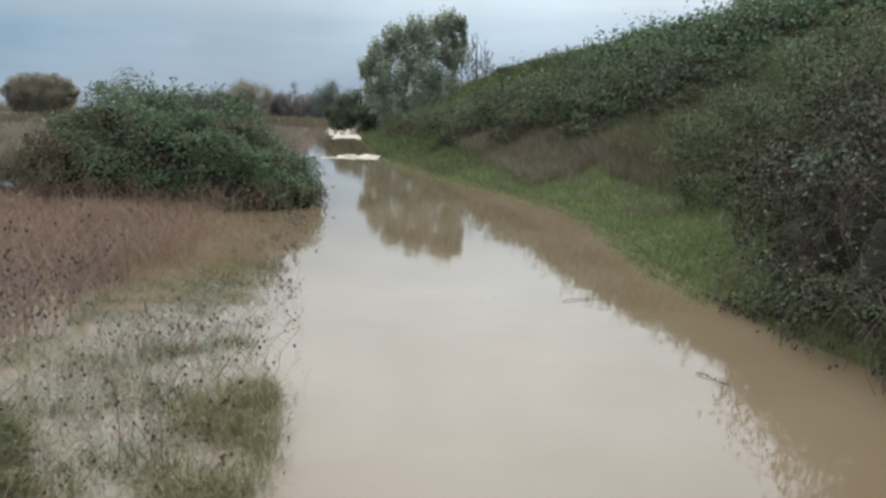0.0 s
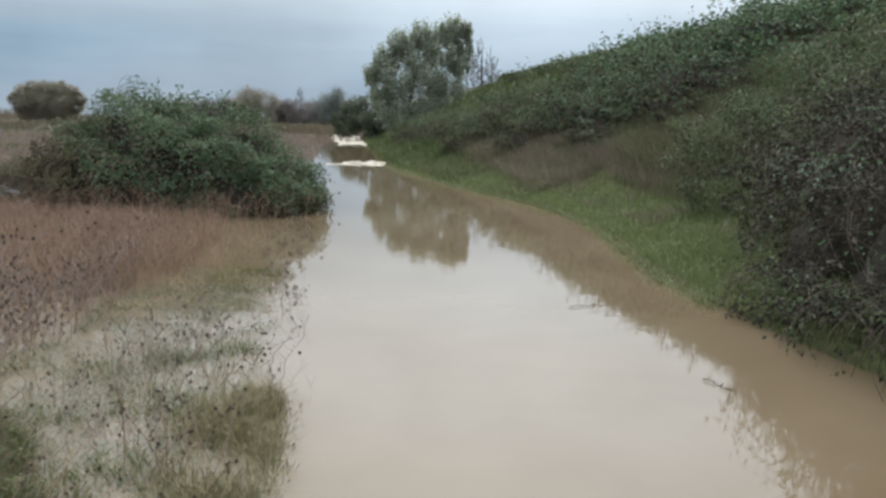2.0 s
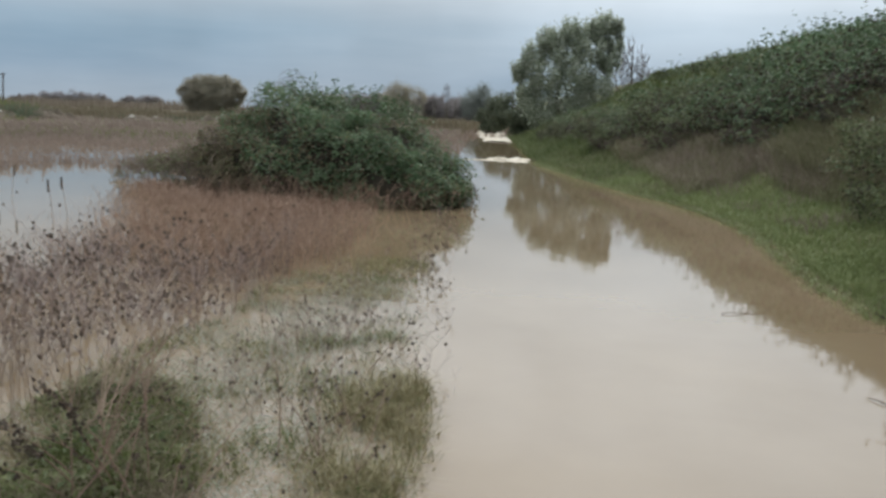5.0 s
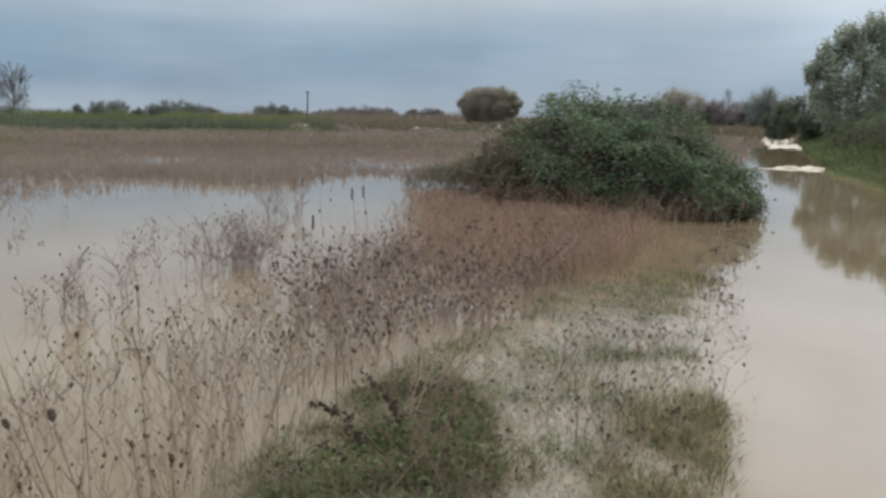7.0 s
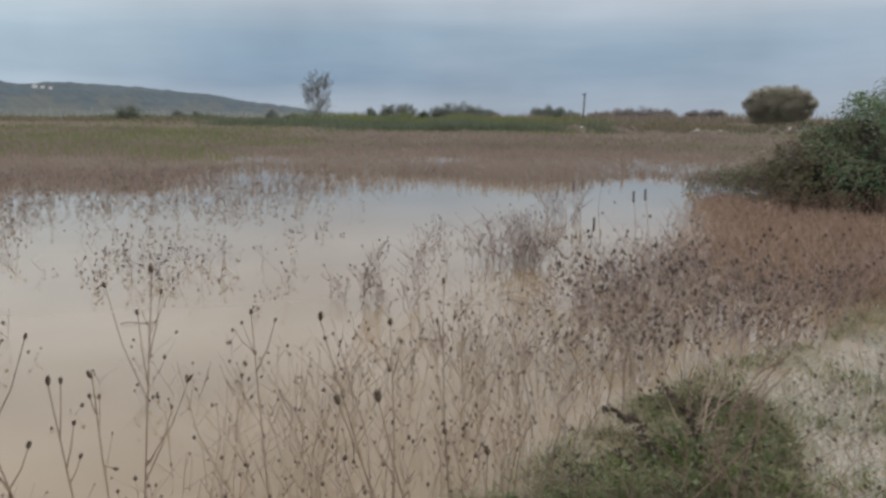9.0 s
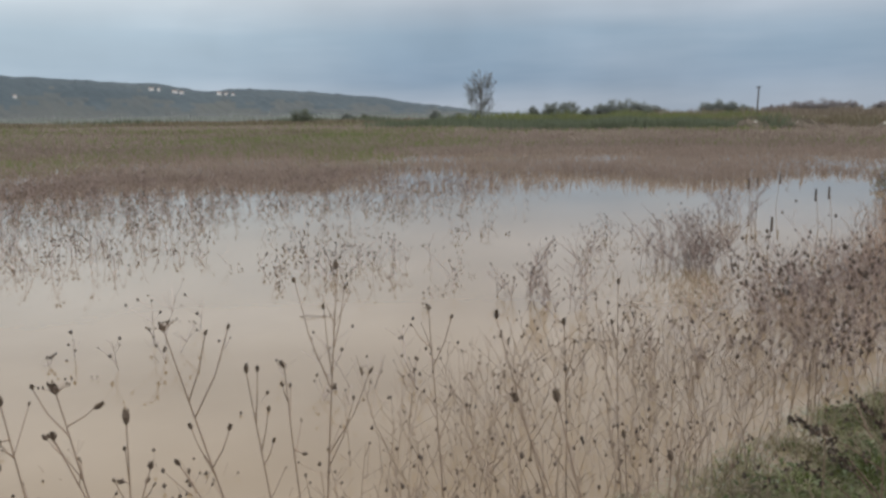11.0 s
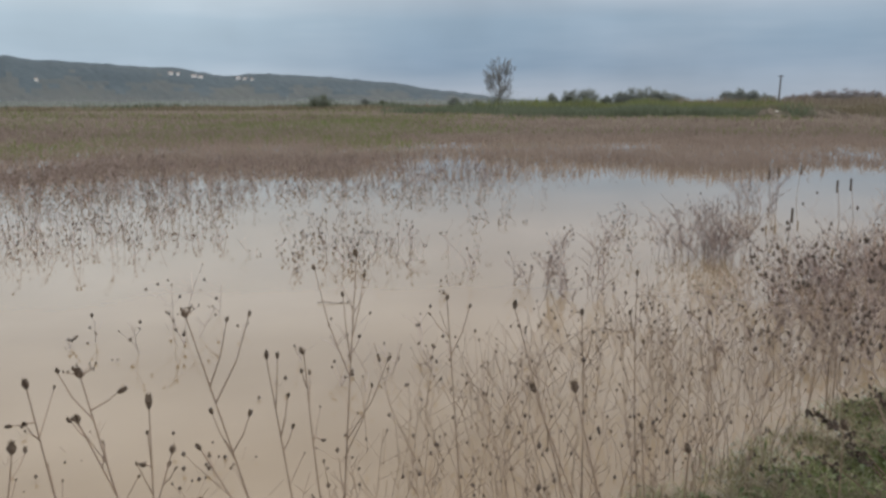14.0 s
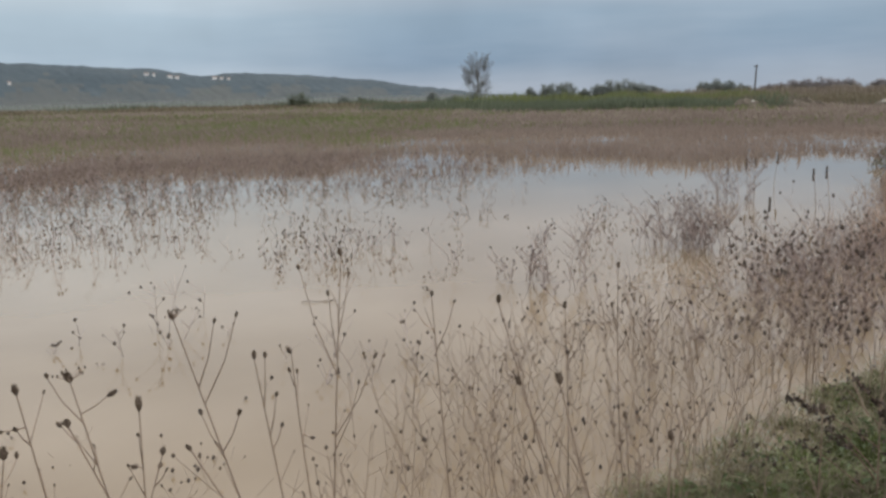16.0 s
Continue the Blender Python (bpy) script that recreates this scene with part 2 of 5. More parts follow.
PLASTER = stuff_of("house_plaster", [(0.66, 0.65, 0.62), (0.75, 0.74, 0.71), (0.80, 0.79, 0.76)], 0.9, 1, 0.4)
TILE = stuff_of("roof_tile", [(0.22, 0.17, 0.15), (0.28, 0.22, 0.19), (0.32, 0.27, 0.24)], 0.9, 2, 0.3)
PALE_RUBBLE = stuff_of("pale_rubble", [(0.26, 0.23, 0.195), (0.40, 0.37, 0.32), (0.58, 0.555, 0.50)], 0.95, 1.6, 0.3, 0.8, 6)
SPOIL = stuff_of("spoil_earth", [(0.085, 0.068, 0.051), (0.125, 0.103, 0.078), (0.19, 0.158, 0.124)], 0.95, 1.2, 0.2, 0.8, 5)
FOAM = stuff_of("foam", [(0.33, 0.28, 0.20), (0.50, 0.45, 0.355), (0.66, 0.62, 0.53)], 0.7, 3, 0.15, 1.0, 8)
POLE = stuff_of("creosoted_pole", [(0.055, 0.05, 0.045), (0.09, 0.08, 0.07), (0.13, 0.115, 0.1)], 0.9, 3, 0.1)


def ground_material():
    m = bpy.data.materials.new("wet_ground")
    m.use_nodes = True
    n, l = m.node_tree.nodes, m.node_tree.links
    bsdf = n["Principled BSDF"]
    bsdf.inputs["Roughness"].default_value, bsdf.inputs["Specular IOR Level"].default_value = 0.95, 0.05
    geo, cover = n.new("ShaderNodeNewGeometry"), n.new("ShaderNodeAttribute")
    cover.attribute_name = "cover"
    big, fine, hump = n.new("ShaderNodeTexNoise"), n.new("ShaderNodeTexNoise"), n.new("ShaderNodeBump")
    big.inputs["Scale"].default_value, big.inputs["Detail"].default_value = 0.35, 5
    fine.inputs["Scale"].default_value, fine.inputs["Detail"].default_value = 9, 8
    ramps = []
    for tex, stops in ((fine, [(0.10, 0.075, 0.048), (0.16, 0.125, 0.08), (0.21, 0.17, 0.115)]), (fine, [(0.060, 0.066, 0.032), (0.095, 0.098, 0.05), (0.15, 0.135, 0.08)]), (big, [(0.085, 0.066, 0.048), (0.105, 0.084, 0.062), (0.092, 0.092, 0.050)])):
        ramp = n.new("ShaderNodeValToRGB")
        ramp.color_ramp.elements.new(0.5)
        for el, at, col in zip(ramp.color_ramp.elements, (0.3, 0.5, 0.7), stops):
            el.position, el.color = at, (*col, 1)
        l.new(tex.outputs[0], ramp.inputs[0])
        ramps.append(ramp)
    for tex in (big, fine):
        l.new(geo.outputs["Position"], tex.inputs[0])
    parts = n.new("ShaderNodeSeparateXYZ")
    l.new(cover.outputs["Vector"], parts.inputs[0])
    turf, far = n.new("ShaderNodeMix"), n.new("ShaderNodeMix")
    for mix, socket, low_, high in ((turf, "X", ramps[0].outputs[0], ramps[1].outputs[0]), (far, "Y", turf.outputs["Result"], ramps[2].outputs[0])):
        mix.data_type = "RGBA"
        l.new(parts.outputs[socket], mix.inputs["Factor"])
    l.new(ramps[0].outputs[0], turf.inputs["A"])
    l.new(ramps[1].outputs[0], turf.inputs["B"])
    l.new(turf.outputs["Result"], far.inputs["A"])
    l.new(ramps[2].outputs[0], far.inputs["B"])
    l.new(far.outputs["Result"], bsdf.inputs["Base Color"])
    hump.inputs["Strength"].default_value, hump.inputs["Distance"].default_value = 0.8, 0.03
    l.new(fine.outputs[0], hump.inputs["Height"])
    l.new(hump.outputs[0], bsdf.inputs["Normal"])
    return m


def water_material():
    """Muddy flood water: a brown, cloudy body under a smooth skin that mirrors at a low angle."""
    m = bpy.data.materials.new("muddy_flood_water")
    m.use_nodes = True
    n, l = m.node_tree.nodes, m.node_tree.links
    bsdf = n["Principled BSDF"]
    bsdf.inputs["Roughness"].default_value, bsdf.inputs["IOR"].default_value = 0.035, 1.333
    geo, silt, fine, ramp = n.new("ShaderNodeNewGeometry"), n.new("ShaderNodeTexNoise"), n.new("ShaderNodeTexNoise"), n.new("ShaderNodeValToRGB")
    silt.inputs["Scale"].default_value, silt.inputs["Detail"].default_value = 0.5, 5
    l.new(geo.outputs["Position"], silt.inputs[0])
    for el, at, col in zip(ramp.color_ramp.elements, (0.3, 0.7), ((0.147, 0.106, 0.063), (0.200, 0.151, 0.097))):
        el.position, el.color = at, (*col, 1)
    l.new(silt.outputs[0], ramp.inputs[0])
    l.new(ramp.outputs[0], bsdf.inputs["Base Color"])
    stretch_ = n.new("ShaderNodeMapping")
    stretch_.inputs["Scale"].default_value = (1.0, 0.6, 1.0)
    l.new(geo.outputs["Position"], stretch_.inputs[0])
    fine.inputs["Scale"].default_value, fine.inputs["Detail"].default_value = 5.0, 4
    l.new(stretch_.outputs[0], fine.inputs[0])
    hump = n.new("ShaderNodeBump")
    hump.inputs["Strength"].default_value, hump.inputs["Distance"].default_value = 0.10, 0.01
    l.new(fine.outputs[0], hump.inputs["Height"])
    l.new(hump.outputs[0], bsdf.inputs["Normal"])
    return m


WATER, GROUND = water_material(), ground_material()

# ---- building helpers ----
rng = np.random.default_rng(7)
LEAN = 0.1257  # the track bears a little left of the y axis: its angle in radians
DX, DY = -math.sin(LEAN), math.cos(LEAN)


def plan(u, s):
    """From metres across the track (to the right) and along it to x, y."""
    return u * DY + s * DX, -u * DX + s * DY


def across(x, y):
    return x * DY - y * DX, x * DX + y * DY


def smooth(a, b, v):
    k = np.clip((v - a) / (b - a), 0, 1)
    return k * k * (3 - 2 * k)


def ripple(x, y, size, seed=0.0):
    """A cheap smooth unevenness between about -1 and 1."""
    x, y = x / size + seed, y / size - seed
    return (np.sin(x * 1.7 + 1.3 * np.sin(y * 1.1 + seed)) + np.sin(y * 2.1 + 1.7 * np.sin(x * 0.9)) + np.sin((x + y) * 3.1 + seed) * 0.6) / 2.6


def shore(s):
    """How far to the right of the track's middle the levee leaves the water."""
    return np.interp(s, (5.2, 6.5, 8.3, 9.7, 10.8, 13.2, 15.9, 17.6, 18.9, 21.7, 25.6, 29.0, 33.0), (3.30, 3.18, 3.32, 3.44, 3.62, 3.93, 3.82, 3.50, 3.15, 2.75, 2.22, 1.75, 1.60))


def height(x, y):
    """The ground's height at x, y."""
    x, y = np.asarray(x, float), np.asarray(y, float)
    u, s = across(x, y)
    far = np.hypot(x, y)
    right = shore(s)
    left = -0.3 + 0.10 * ripple(x, y, 0.8, 2) - 0.35 * smooth(16, 27, s)
    bed = np.full_like(x, -0.35)
    # the flooded field, rising slowly away from the track
    field = -0.28 + 0.05 * ripple(x, y, 3.0) + 0.20 * smooth(17, 34, far + 1.5 * ripple(x, y, 6.0, 1)) + 0.22 * smooth(28, 52, far) + 0.25 * smooth(80, 140, far)
    # the verge between track and field
    verge = -0.055 + 0.026 * ripple(x, y, 0.42, 1) + 0.034 * ripple(x, y, 0.2, 4) + 0.028 * ripple(x, y, 0.12, 6) + 0.088 * smooth(0.6, 0, np.hypot((x + 2.1) / 0.75, (y - 2.6) / 1.6) - 0.4) + 0.062 * smooth(0.6, 0, np.hypot((x + 2.38) / 0.55, (y - 3.9) / 0.85) - 0.4) - 0.04 * smooth(5.0, 7.0, s) + 0.05 * smooth(9, 13, s)
    brink = -2.32 + 0.14 * ripple(x, y, 0.9, 3) + 0.3 * smooth(4.5, 6.5, s) - 2.2 * smooth(9.5, 14.5, s) * smooth(20, 16, s)
    z = np.where(u < brink, field + (verge - field) * smooth(brink - 0.5, brink, u), verge)
    z = z + (bed - z) * smooth(left - 0.12, left + 0.12, u)
    # the levee
    toe = right + 1.6 - 0.6 * smooth(10, 4, s)
    slope = np.clip((u - toe) / (12.4 - toe), 0, 1)
    levee = 0.02 + 0.42 * smooth(right, toe + 0.6, u) + 4.3 * slope ** 1.05 + 0.10 * ripple(x, y, 1.6, 5) * smooth(toe, toe + 2, u) - 0.3 * smooth(0.25, -0.15, u - right)
    top = levee - 4.9 * smooth(17, 27, u)
    return np.where(u > right - 0.25, bed + (top - bed) * smooth(right - 0.25, right + 0.15, u), z)


def cloud(name, verts, faces, mat, smooth_faces=False):
    me = bpy.data.meshes.new(name)
    me.from_pydata(np.asarray(verts).tolist() if isinstance(verts, np.ndarray) else verts, [], np.asarray(faces).tolist() if isinstance(faces, np.ndarray) else faces)
    me.materials.append(mat)
    if smooth_faces:
        me.polygons.foreach_set("use_smooth", [True] * len(me.polygons))
    me.update()
    return me


def piece(name, verts, faces, mat, parent=None, label="", smooth_faces=False):
    """One mesh object, under a thing when a parent is given."""
    ob = new(name, cloud(name, verts, faces, mat, smooth_faces))
    if parent:
        ob.parent = parent
    return tagged(ob, label)


def thing(name, label, category, x=0.0, y=0.0, z=0.0, group="", kind=""):
    ob = new(name)
    ob.location = (x, y, z)
    ob.empty_display_size = 0.1
    return tagged(ob, label, category, group, kind)


def leaves(p, n, length, width, droop=0.25, r=rng):
    """Folded leaf blades of four corners at the points p, facing about along n."""
    k = len(p)
    n = n + r.normal(0, 0.45, (k, 3))
    n /= np.linalg.norm(n, axis=1, keepdims=True) + 1e-9
    a = np.cross(n, r.normal(0, 1, (k, 3)))
    a /= np.linalg.norm(a, axis=1, keepdims=True) + 1e-9
    b = np.cross(n, a)
    ln, wd = (length * r.uniform(0.6, 1.35, k))[:, None], (width * r.uniform(0.7, 1.25, k))[:, None]
    v = np.stack([p - a * ln * 0.5, p + b * wd * 0.5 + n * wd * droop, p + a * ln * 0.5 - n * ln * droop, p - b * wd * 0.5 + n * wd * droop], 1).reshape(-1, 3)
    i = np.arange(k)[:, None] * 4
    return v, np.concatenate([i + [0, 1, 2], i + [0, 2, 3]])


def tube(V, F, pts, r0, r1, sides=3):
    """A tapering stem along pts, added to the lists V and F."""
    start, m = len(V), len(pts)
    for k, p in enumerate(pts):
        q = pts[min(k + 1, m - 1)]
        o = pts[max(k - 1, 0)]
        d = Vector((q[0] - o[0], q[1] - o[1], q[2] - o[2])).normalized()
        side = d.orthogonal().normalized()
        other = d.cross(side)
        r = r0 + (r1 - r0) * k / (m - 1)
        for j in range(sides):
            c, s = math.cos(2 * math.pi * j / sides) * r, math.sin(2 * math.pi * j / sides) * r
            V.append((p[0] + side.x * c + other.x * s, p[1] + side.y * c + other.y * s, p[2] + side.z * c + other.z * s))
    for k in range(m - 1):
        for j in range(sides):
            a, b = start + k * sides + j, start + k * sides + (j + 1) % sides
            F.append((a, b, b + sides, a + sides))


def blades(x, y, z, tall, wide, lean=0.35, r=rng):
    """Grass blades of two joints standing at x, y, z."""
    k = len(x)
    h = tall * r.uniform(0.5, 1.3, k)
    w = wide * r.uniform(0.6, 1.4, k)
    a, b = r.uniform(0, 2 * np.pi, k), r.uniform(0, 2 * np.pi, k)
    off = h * lean * r.uniform(0.1, 1.6, k)
    base = np.stack([x, y, z], 1)
    side = np.stack([np.cos(a) * w / 2, np.sin(a) * w / 2, 0 * w], 1)
    mid = base + np.stack([np.cos(b) * off * 0.35, np.sin(b) * off * 0.35, h * 0.6], 1)
    tip = base + np.stack([np.cos(b) * off, np.sin(b) * off, h * np.maximum(0.3, 1 - 0.25 * off / np.maximum(h, 1e-3))], 1)
    v = np.stack([base - side, base + side, mid - side * 0.8, mid + side * 0.8, tip], 1).reshape(-1, 3)
    i = np.arange(k)[:, None] * 5
    return v, np.concatenate([i + [0, 1, 3], i + [0, 3, 2], i + [2, 3, 4]])


# ---- ground and water ----


def build_ground():
    k = np.linspace(-1, 1, 481)
    gx, gy = -0.5 + 3.6 * np.sinh(k * 7.2), 7.0 + 4.2 * np.sinh(k * 7.05)
    x, y = np.meshgrid(gx, gy)
    x, y = x.ravel(), y.ravel()
    z = height(x, y)
    w = len(gx)
    i = (np.arange(w - 1)[:, None] * w + np.arange(w - 1)[None]).ravel()[:, None]
    me = cloud("ground", np.stack([x, y, z], 1), i + [0, 1, w + 1, w], GROUND, True)
    far = np.hypot(x, y)
    u, s = across(x, y)
    turf = smooth(-0.12, 0.02, z) * np.where(u > 2, 1, smooth(30, 20, far))
    attr = me.attributes.new("cover", "FLOAT_VECTOR", "POINT")
    attr.data.foreach_set("vector", np.stack([turf, smooth(18, 30, far) * smooth(3, 1, u) , 0 * x], 1).ravel())
    tagged(new("ground", me), "muddy field and grassy levee ground under shallow flood water", "ground", kind="structure")
    k = np.linspace(-1, 1, 61)
    gx, gy = 4.0 * np.sinh(k * 6.0), 8.0 + 4.0 * np.sinh(k * 6.0)
    x, y = (q.ravel() for q in np.meshgrid(gx, gy))
    w = len(gx)
    i = (np.arange(w - 1)[:, None] * w + np.arange(w - 1)[None]).ravel()[:, None]
    tagged(new("water", cloud("water", np.stack([x, y, 0 * x], 1), i + [0, 1, w + 1, w], WATER, True)), "still, muddy beige flood water over track and field", "flood water", kind="structure")


build_ground()

# ---- brambles ----


def mound_points(lobes, k, depth, r):
    """Points and outward directions in the outer skin of a heap of rounded lobes (x, y, base, rx, ry, h)."""
    area = np.array([(l[3] + l[4]) * (l[5] + 0.5 * (l[3] + l[4])) for l in lobes])
    who = r.choice(len(lobes), k, p=area / area.sum())
    L = np.array(lobes)[who]
    d = r.normal(0, 1, (k, 3))
    d[:, 2] = np.abs(d[:, 2])
    d /= np.linalg.norm(d, axis=1, keepdims=True)
    lump = 1 + 0.13 * np.sin(d[:, 0] * 8 + who * 1.7) * np.sin(d[:, 1] * 9 + d[:, 2] * 5 + who) + 0.09 * np.sin(d[:, 2] * 11 + d[:, 0] * 5 + who)
    reach = lump * (1 - depth * r.exponential(0.45, k)) + r.normal(0, 0.02, k)
    p = np.stack([L[:, 0] + d[:, 0] * L[:, 3] * reach, L[:, 1] + d[:, 1] * L[:, 4] * reach, L[:, 2] + d[:, 2] ** 0.8 * L[:, 5] * reach], 1)
    n = d / np.stack([L[:, 3], L[:, 4], L[:, 5]], 1)
    n /= np.linalg.norm(n, axis=1, keepdims=True)
    keep = p[:, 2] > L[:, 2] + 0.02
    for j, l in enumerate(lobes):
        q = ((p[:, 0] - l[0]) / l[3]) ** 2 + ((p[:, 1] - l[1]) / l[4]) ** 2 + ((p[:, 2] - l[2]) / l[5]) ** 2
        keep &= (q > 0.6) | (who == j)
    return p[keep], n[keep]


def bramble(label, lobes, leaf_count, leaf=0.07, canes=60, dead=0.15, pale=0.1, seed=1, shoots=160, mats=(BRAMBLE, BRAMBLE_DEAD_SHADE, BRAMBLE_PALE), group="", cane=0.005, heart=0.80, reach=0.4, long_cane=1.1, wither=None):
    """A bramble thicket: a dark heart painted as inner shade, arching canes and a skin of leaflets."""
    r = np.random.default_rng(seed)
    x, y, z = lobes[0][0], lobes[0][1], lobes[0][2]
    lobes = [(a - x, b - y, c - z, d, e, f) for a, b, c, d, e, f in lobes]
    bush = thing("bramble_bush", label, "bush", x, y, z, group)
    # one closed dark shell per lobe stands in for the shade inside
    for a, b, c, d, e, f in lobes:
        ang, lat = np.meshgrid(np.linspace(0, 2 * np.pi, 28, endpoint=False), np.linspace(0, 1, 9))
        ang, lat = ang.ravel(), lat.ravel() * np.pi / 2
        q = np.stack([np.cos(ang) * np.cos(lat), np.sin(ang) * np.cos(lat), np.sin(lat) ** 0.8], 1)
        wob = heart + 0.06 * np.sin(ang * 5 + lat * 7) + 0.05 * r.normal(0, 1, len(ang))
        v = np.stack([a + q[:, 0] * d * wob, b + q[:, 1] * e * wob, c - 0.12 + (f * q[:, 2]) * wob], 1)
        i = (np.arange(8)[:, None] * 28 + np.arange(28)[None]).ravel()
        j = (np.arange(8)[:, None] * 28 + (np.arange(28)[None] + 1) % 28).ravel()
        piece("heart_shade", v, np.stack([i, j, j + 28, i + 28], 1), HEART_SHADE, bush, "dark inner shell coloured as the shade between the leaves", True)
    V, F = [], []
    p, n = mound_points(lobes, canes * 3, 0.1, r)
    for a, b in zip(p[:canes], n[:canes]):
        side = Vector(np.cross(b, r.normal(0, 1, 3))).normalized()
        ln = r.uniform(0.35, long_cane)
        pts = [Vector(a) + side * ln * (t - 0.5) + Vector(b) * (0.04 - 0.26 * ln * (2 * t - 1) ** 2) for t in (0, 0.25, 0.5, 0.75, 1)]
        tube(V, F, pts, cane, cane * 0.5)
    tagged(piece("cane_tangle", V, F, CANE, bush, "arching brown bramble canes"), kind="stuff")
    p, n = mound_points(lobes, leaf_count, 0.22, r)
    # leafy shoots that stand out of the skin
    sp, sn = mound_points(lobes, shoots * 2, 0.05, r)
    sp, sn = sp[:shoots], sn[:shoots] * 0.7 + [0, 0, 0.5] + r.normal(0, 0.35, (len(sp[:shoots]), 3))
    along = np.linspace(0.1, 1, 9)
    far_out = r.uniform(0.1, reach, len(sp)) * (leaf / 0.07) ** 0.6
    arc = sp[:, None] + sn[:, None] * (along[:, None] * far_out[:, None, None]) - np.array([0, 0, 1.0]) * (along ** 2)[:, None] * far_out[:, None, None] * 0.35
    p = np.concatenate([p, (arc + r.normal(0, leaf * 0.35, arc.shape)).reshape(-1, 3)])
    n = np.concatenate([n, np.repeat(sn, 9, 0)])
    patch = ripple(p[:, 0] + x, p[:, 1] + p[:, 2] * 1.3 + y, 0.7, seed) * 0.5 + 0.5
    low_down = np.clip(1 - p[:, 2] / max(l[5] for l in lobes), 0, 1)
    chance = r.uniform(0, 1, len(p))
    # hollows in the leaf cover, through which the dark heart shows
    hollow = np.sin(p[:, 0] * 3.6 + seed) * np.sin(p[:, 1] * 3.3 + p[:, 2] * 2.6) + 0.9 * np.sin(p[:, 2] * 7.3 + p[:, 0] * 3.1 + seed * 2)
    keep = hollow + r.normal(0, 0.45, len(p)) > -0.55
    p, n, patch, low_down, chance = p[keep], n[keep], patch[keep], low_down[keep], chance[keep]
    # dead leaves thicken low down, painting the shade under the levee bushes
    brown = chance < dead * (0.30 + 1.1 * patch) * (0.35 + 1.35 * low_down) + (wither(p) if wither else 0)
    light = ~brown & (chance > 1 - pale * (1.6 - 1.3 * patch))
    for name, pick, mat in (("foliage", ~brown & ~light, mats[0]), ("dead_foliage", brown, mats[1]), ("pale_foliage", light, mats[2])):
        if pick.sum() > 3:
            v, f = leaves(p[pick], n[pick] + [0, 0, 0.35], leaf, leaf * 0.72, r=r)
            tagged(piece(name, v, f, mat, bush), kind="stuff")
    return bush


def on(u, s, ru, rs, h, sink=0.25):
    x, y = plan(u, s)
    return (x, y, float(height(x, y)) - sink, ru, rs, h + sink)


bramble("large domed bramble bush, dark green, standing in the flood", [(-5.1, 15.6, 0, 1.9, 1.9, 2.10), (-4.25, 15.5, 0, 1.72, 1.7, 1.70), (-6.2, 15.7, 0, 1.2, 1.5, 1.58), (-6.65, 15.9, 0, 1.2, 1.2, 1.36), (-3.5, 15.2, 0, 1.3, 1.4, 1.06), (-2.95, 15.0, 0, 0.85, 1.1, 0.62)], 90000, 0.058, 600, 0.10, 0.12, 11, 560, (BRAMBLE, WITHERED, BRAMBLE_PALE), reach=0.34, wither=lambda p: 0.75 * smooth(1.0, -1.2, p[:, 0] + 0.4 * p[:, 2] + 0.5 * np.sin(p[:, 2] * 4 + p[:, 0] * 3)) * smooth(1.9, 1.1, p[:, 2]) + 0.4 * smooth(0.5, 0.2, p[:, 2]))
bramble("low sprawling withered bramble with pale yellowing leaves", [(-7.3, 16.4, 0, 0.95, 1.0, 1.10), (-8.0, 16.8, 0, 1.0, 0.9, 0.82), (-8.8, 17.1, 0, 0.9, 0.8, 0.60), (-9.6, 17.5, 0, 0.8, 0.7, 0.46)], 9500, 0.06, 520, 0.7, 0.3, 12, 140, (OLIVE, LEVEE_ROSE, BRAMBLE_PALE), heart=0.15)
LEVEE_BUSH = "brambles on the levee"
bramble("tall bramble thicket, half withered, at the water's edge", [on(4.7, 5.6, 1.35, 1.5, 1.35), on(5.0, 7.0, 1.4, 1.3, 1.25), on(5.9, 5.2, 1.9, 1.9, 1.9), on(6.3, 7.0, 1.7, 1.5, 1.75), on(4.4, 4.0, 1.2, 1.3, 1.1), on(4.9, 2.6, 1.5, 1.5, 1.5), on(5.5, 8.2, 1.1, 1.0, 1.05)], 50000, 0.042, 1500, 0.90, 0.08, 21, 300, (BRAMBLE, THICKET_DEAD_SHADE, DEAD_GREY), LEVEE_BUSH, 0.0028, 0.6, 0.45, 1.4)
bramble("fringe of dull olive bramble overhanging the water", [on(3.70, 6.7, 0.42, 0.7, 0.36, 0.1), on(3.70, 5.5, 0.48, 0.8, 0.40, 0.1), on(3.72, 4.4, 0.52, 0.8, 0.45, 0.1), on(3.8, 3.2, 0.55, 0.8, 0.5, 0.1)], 13000, 0.038, 320, 0.7, 0.2, 24, 160, (OLIVE, THICKET_DEAD_SHADE, BRAMBLE), LEVEE_BUSH, 0.003, 0.4)
bramble("green bramble thicket on the levee slope", [on(6.2, 9.2, 1.5, 1.5, 1.2), on(7.4, 8.6, 1.8, 1.8, 1.5), on(5.2, 8.7, 0.9, 1.0, 0.75)], 42000, 0.046, 520, 0.28, 0.65, 22, 300, (BRAMBLE, THICKET_DEAD_SHADE, OLIVE), LEVEE_BUSH, 0.004, 0.35, 0.4, 1.4)
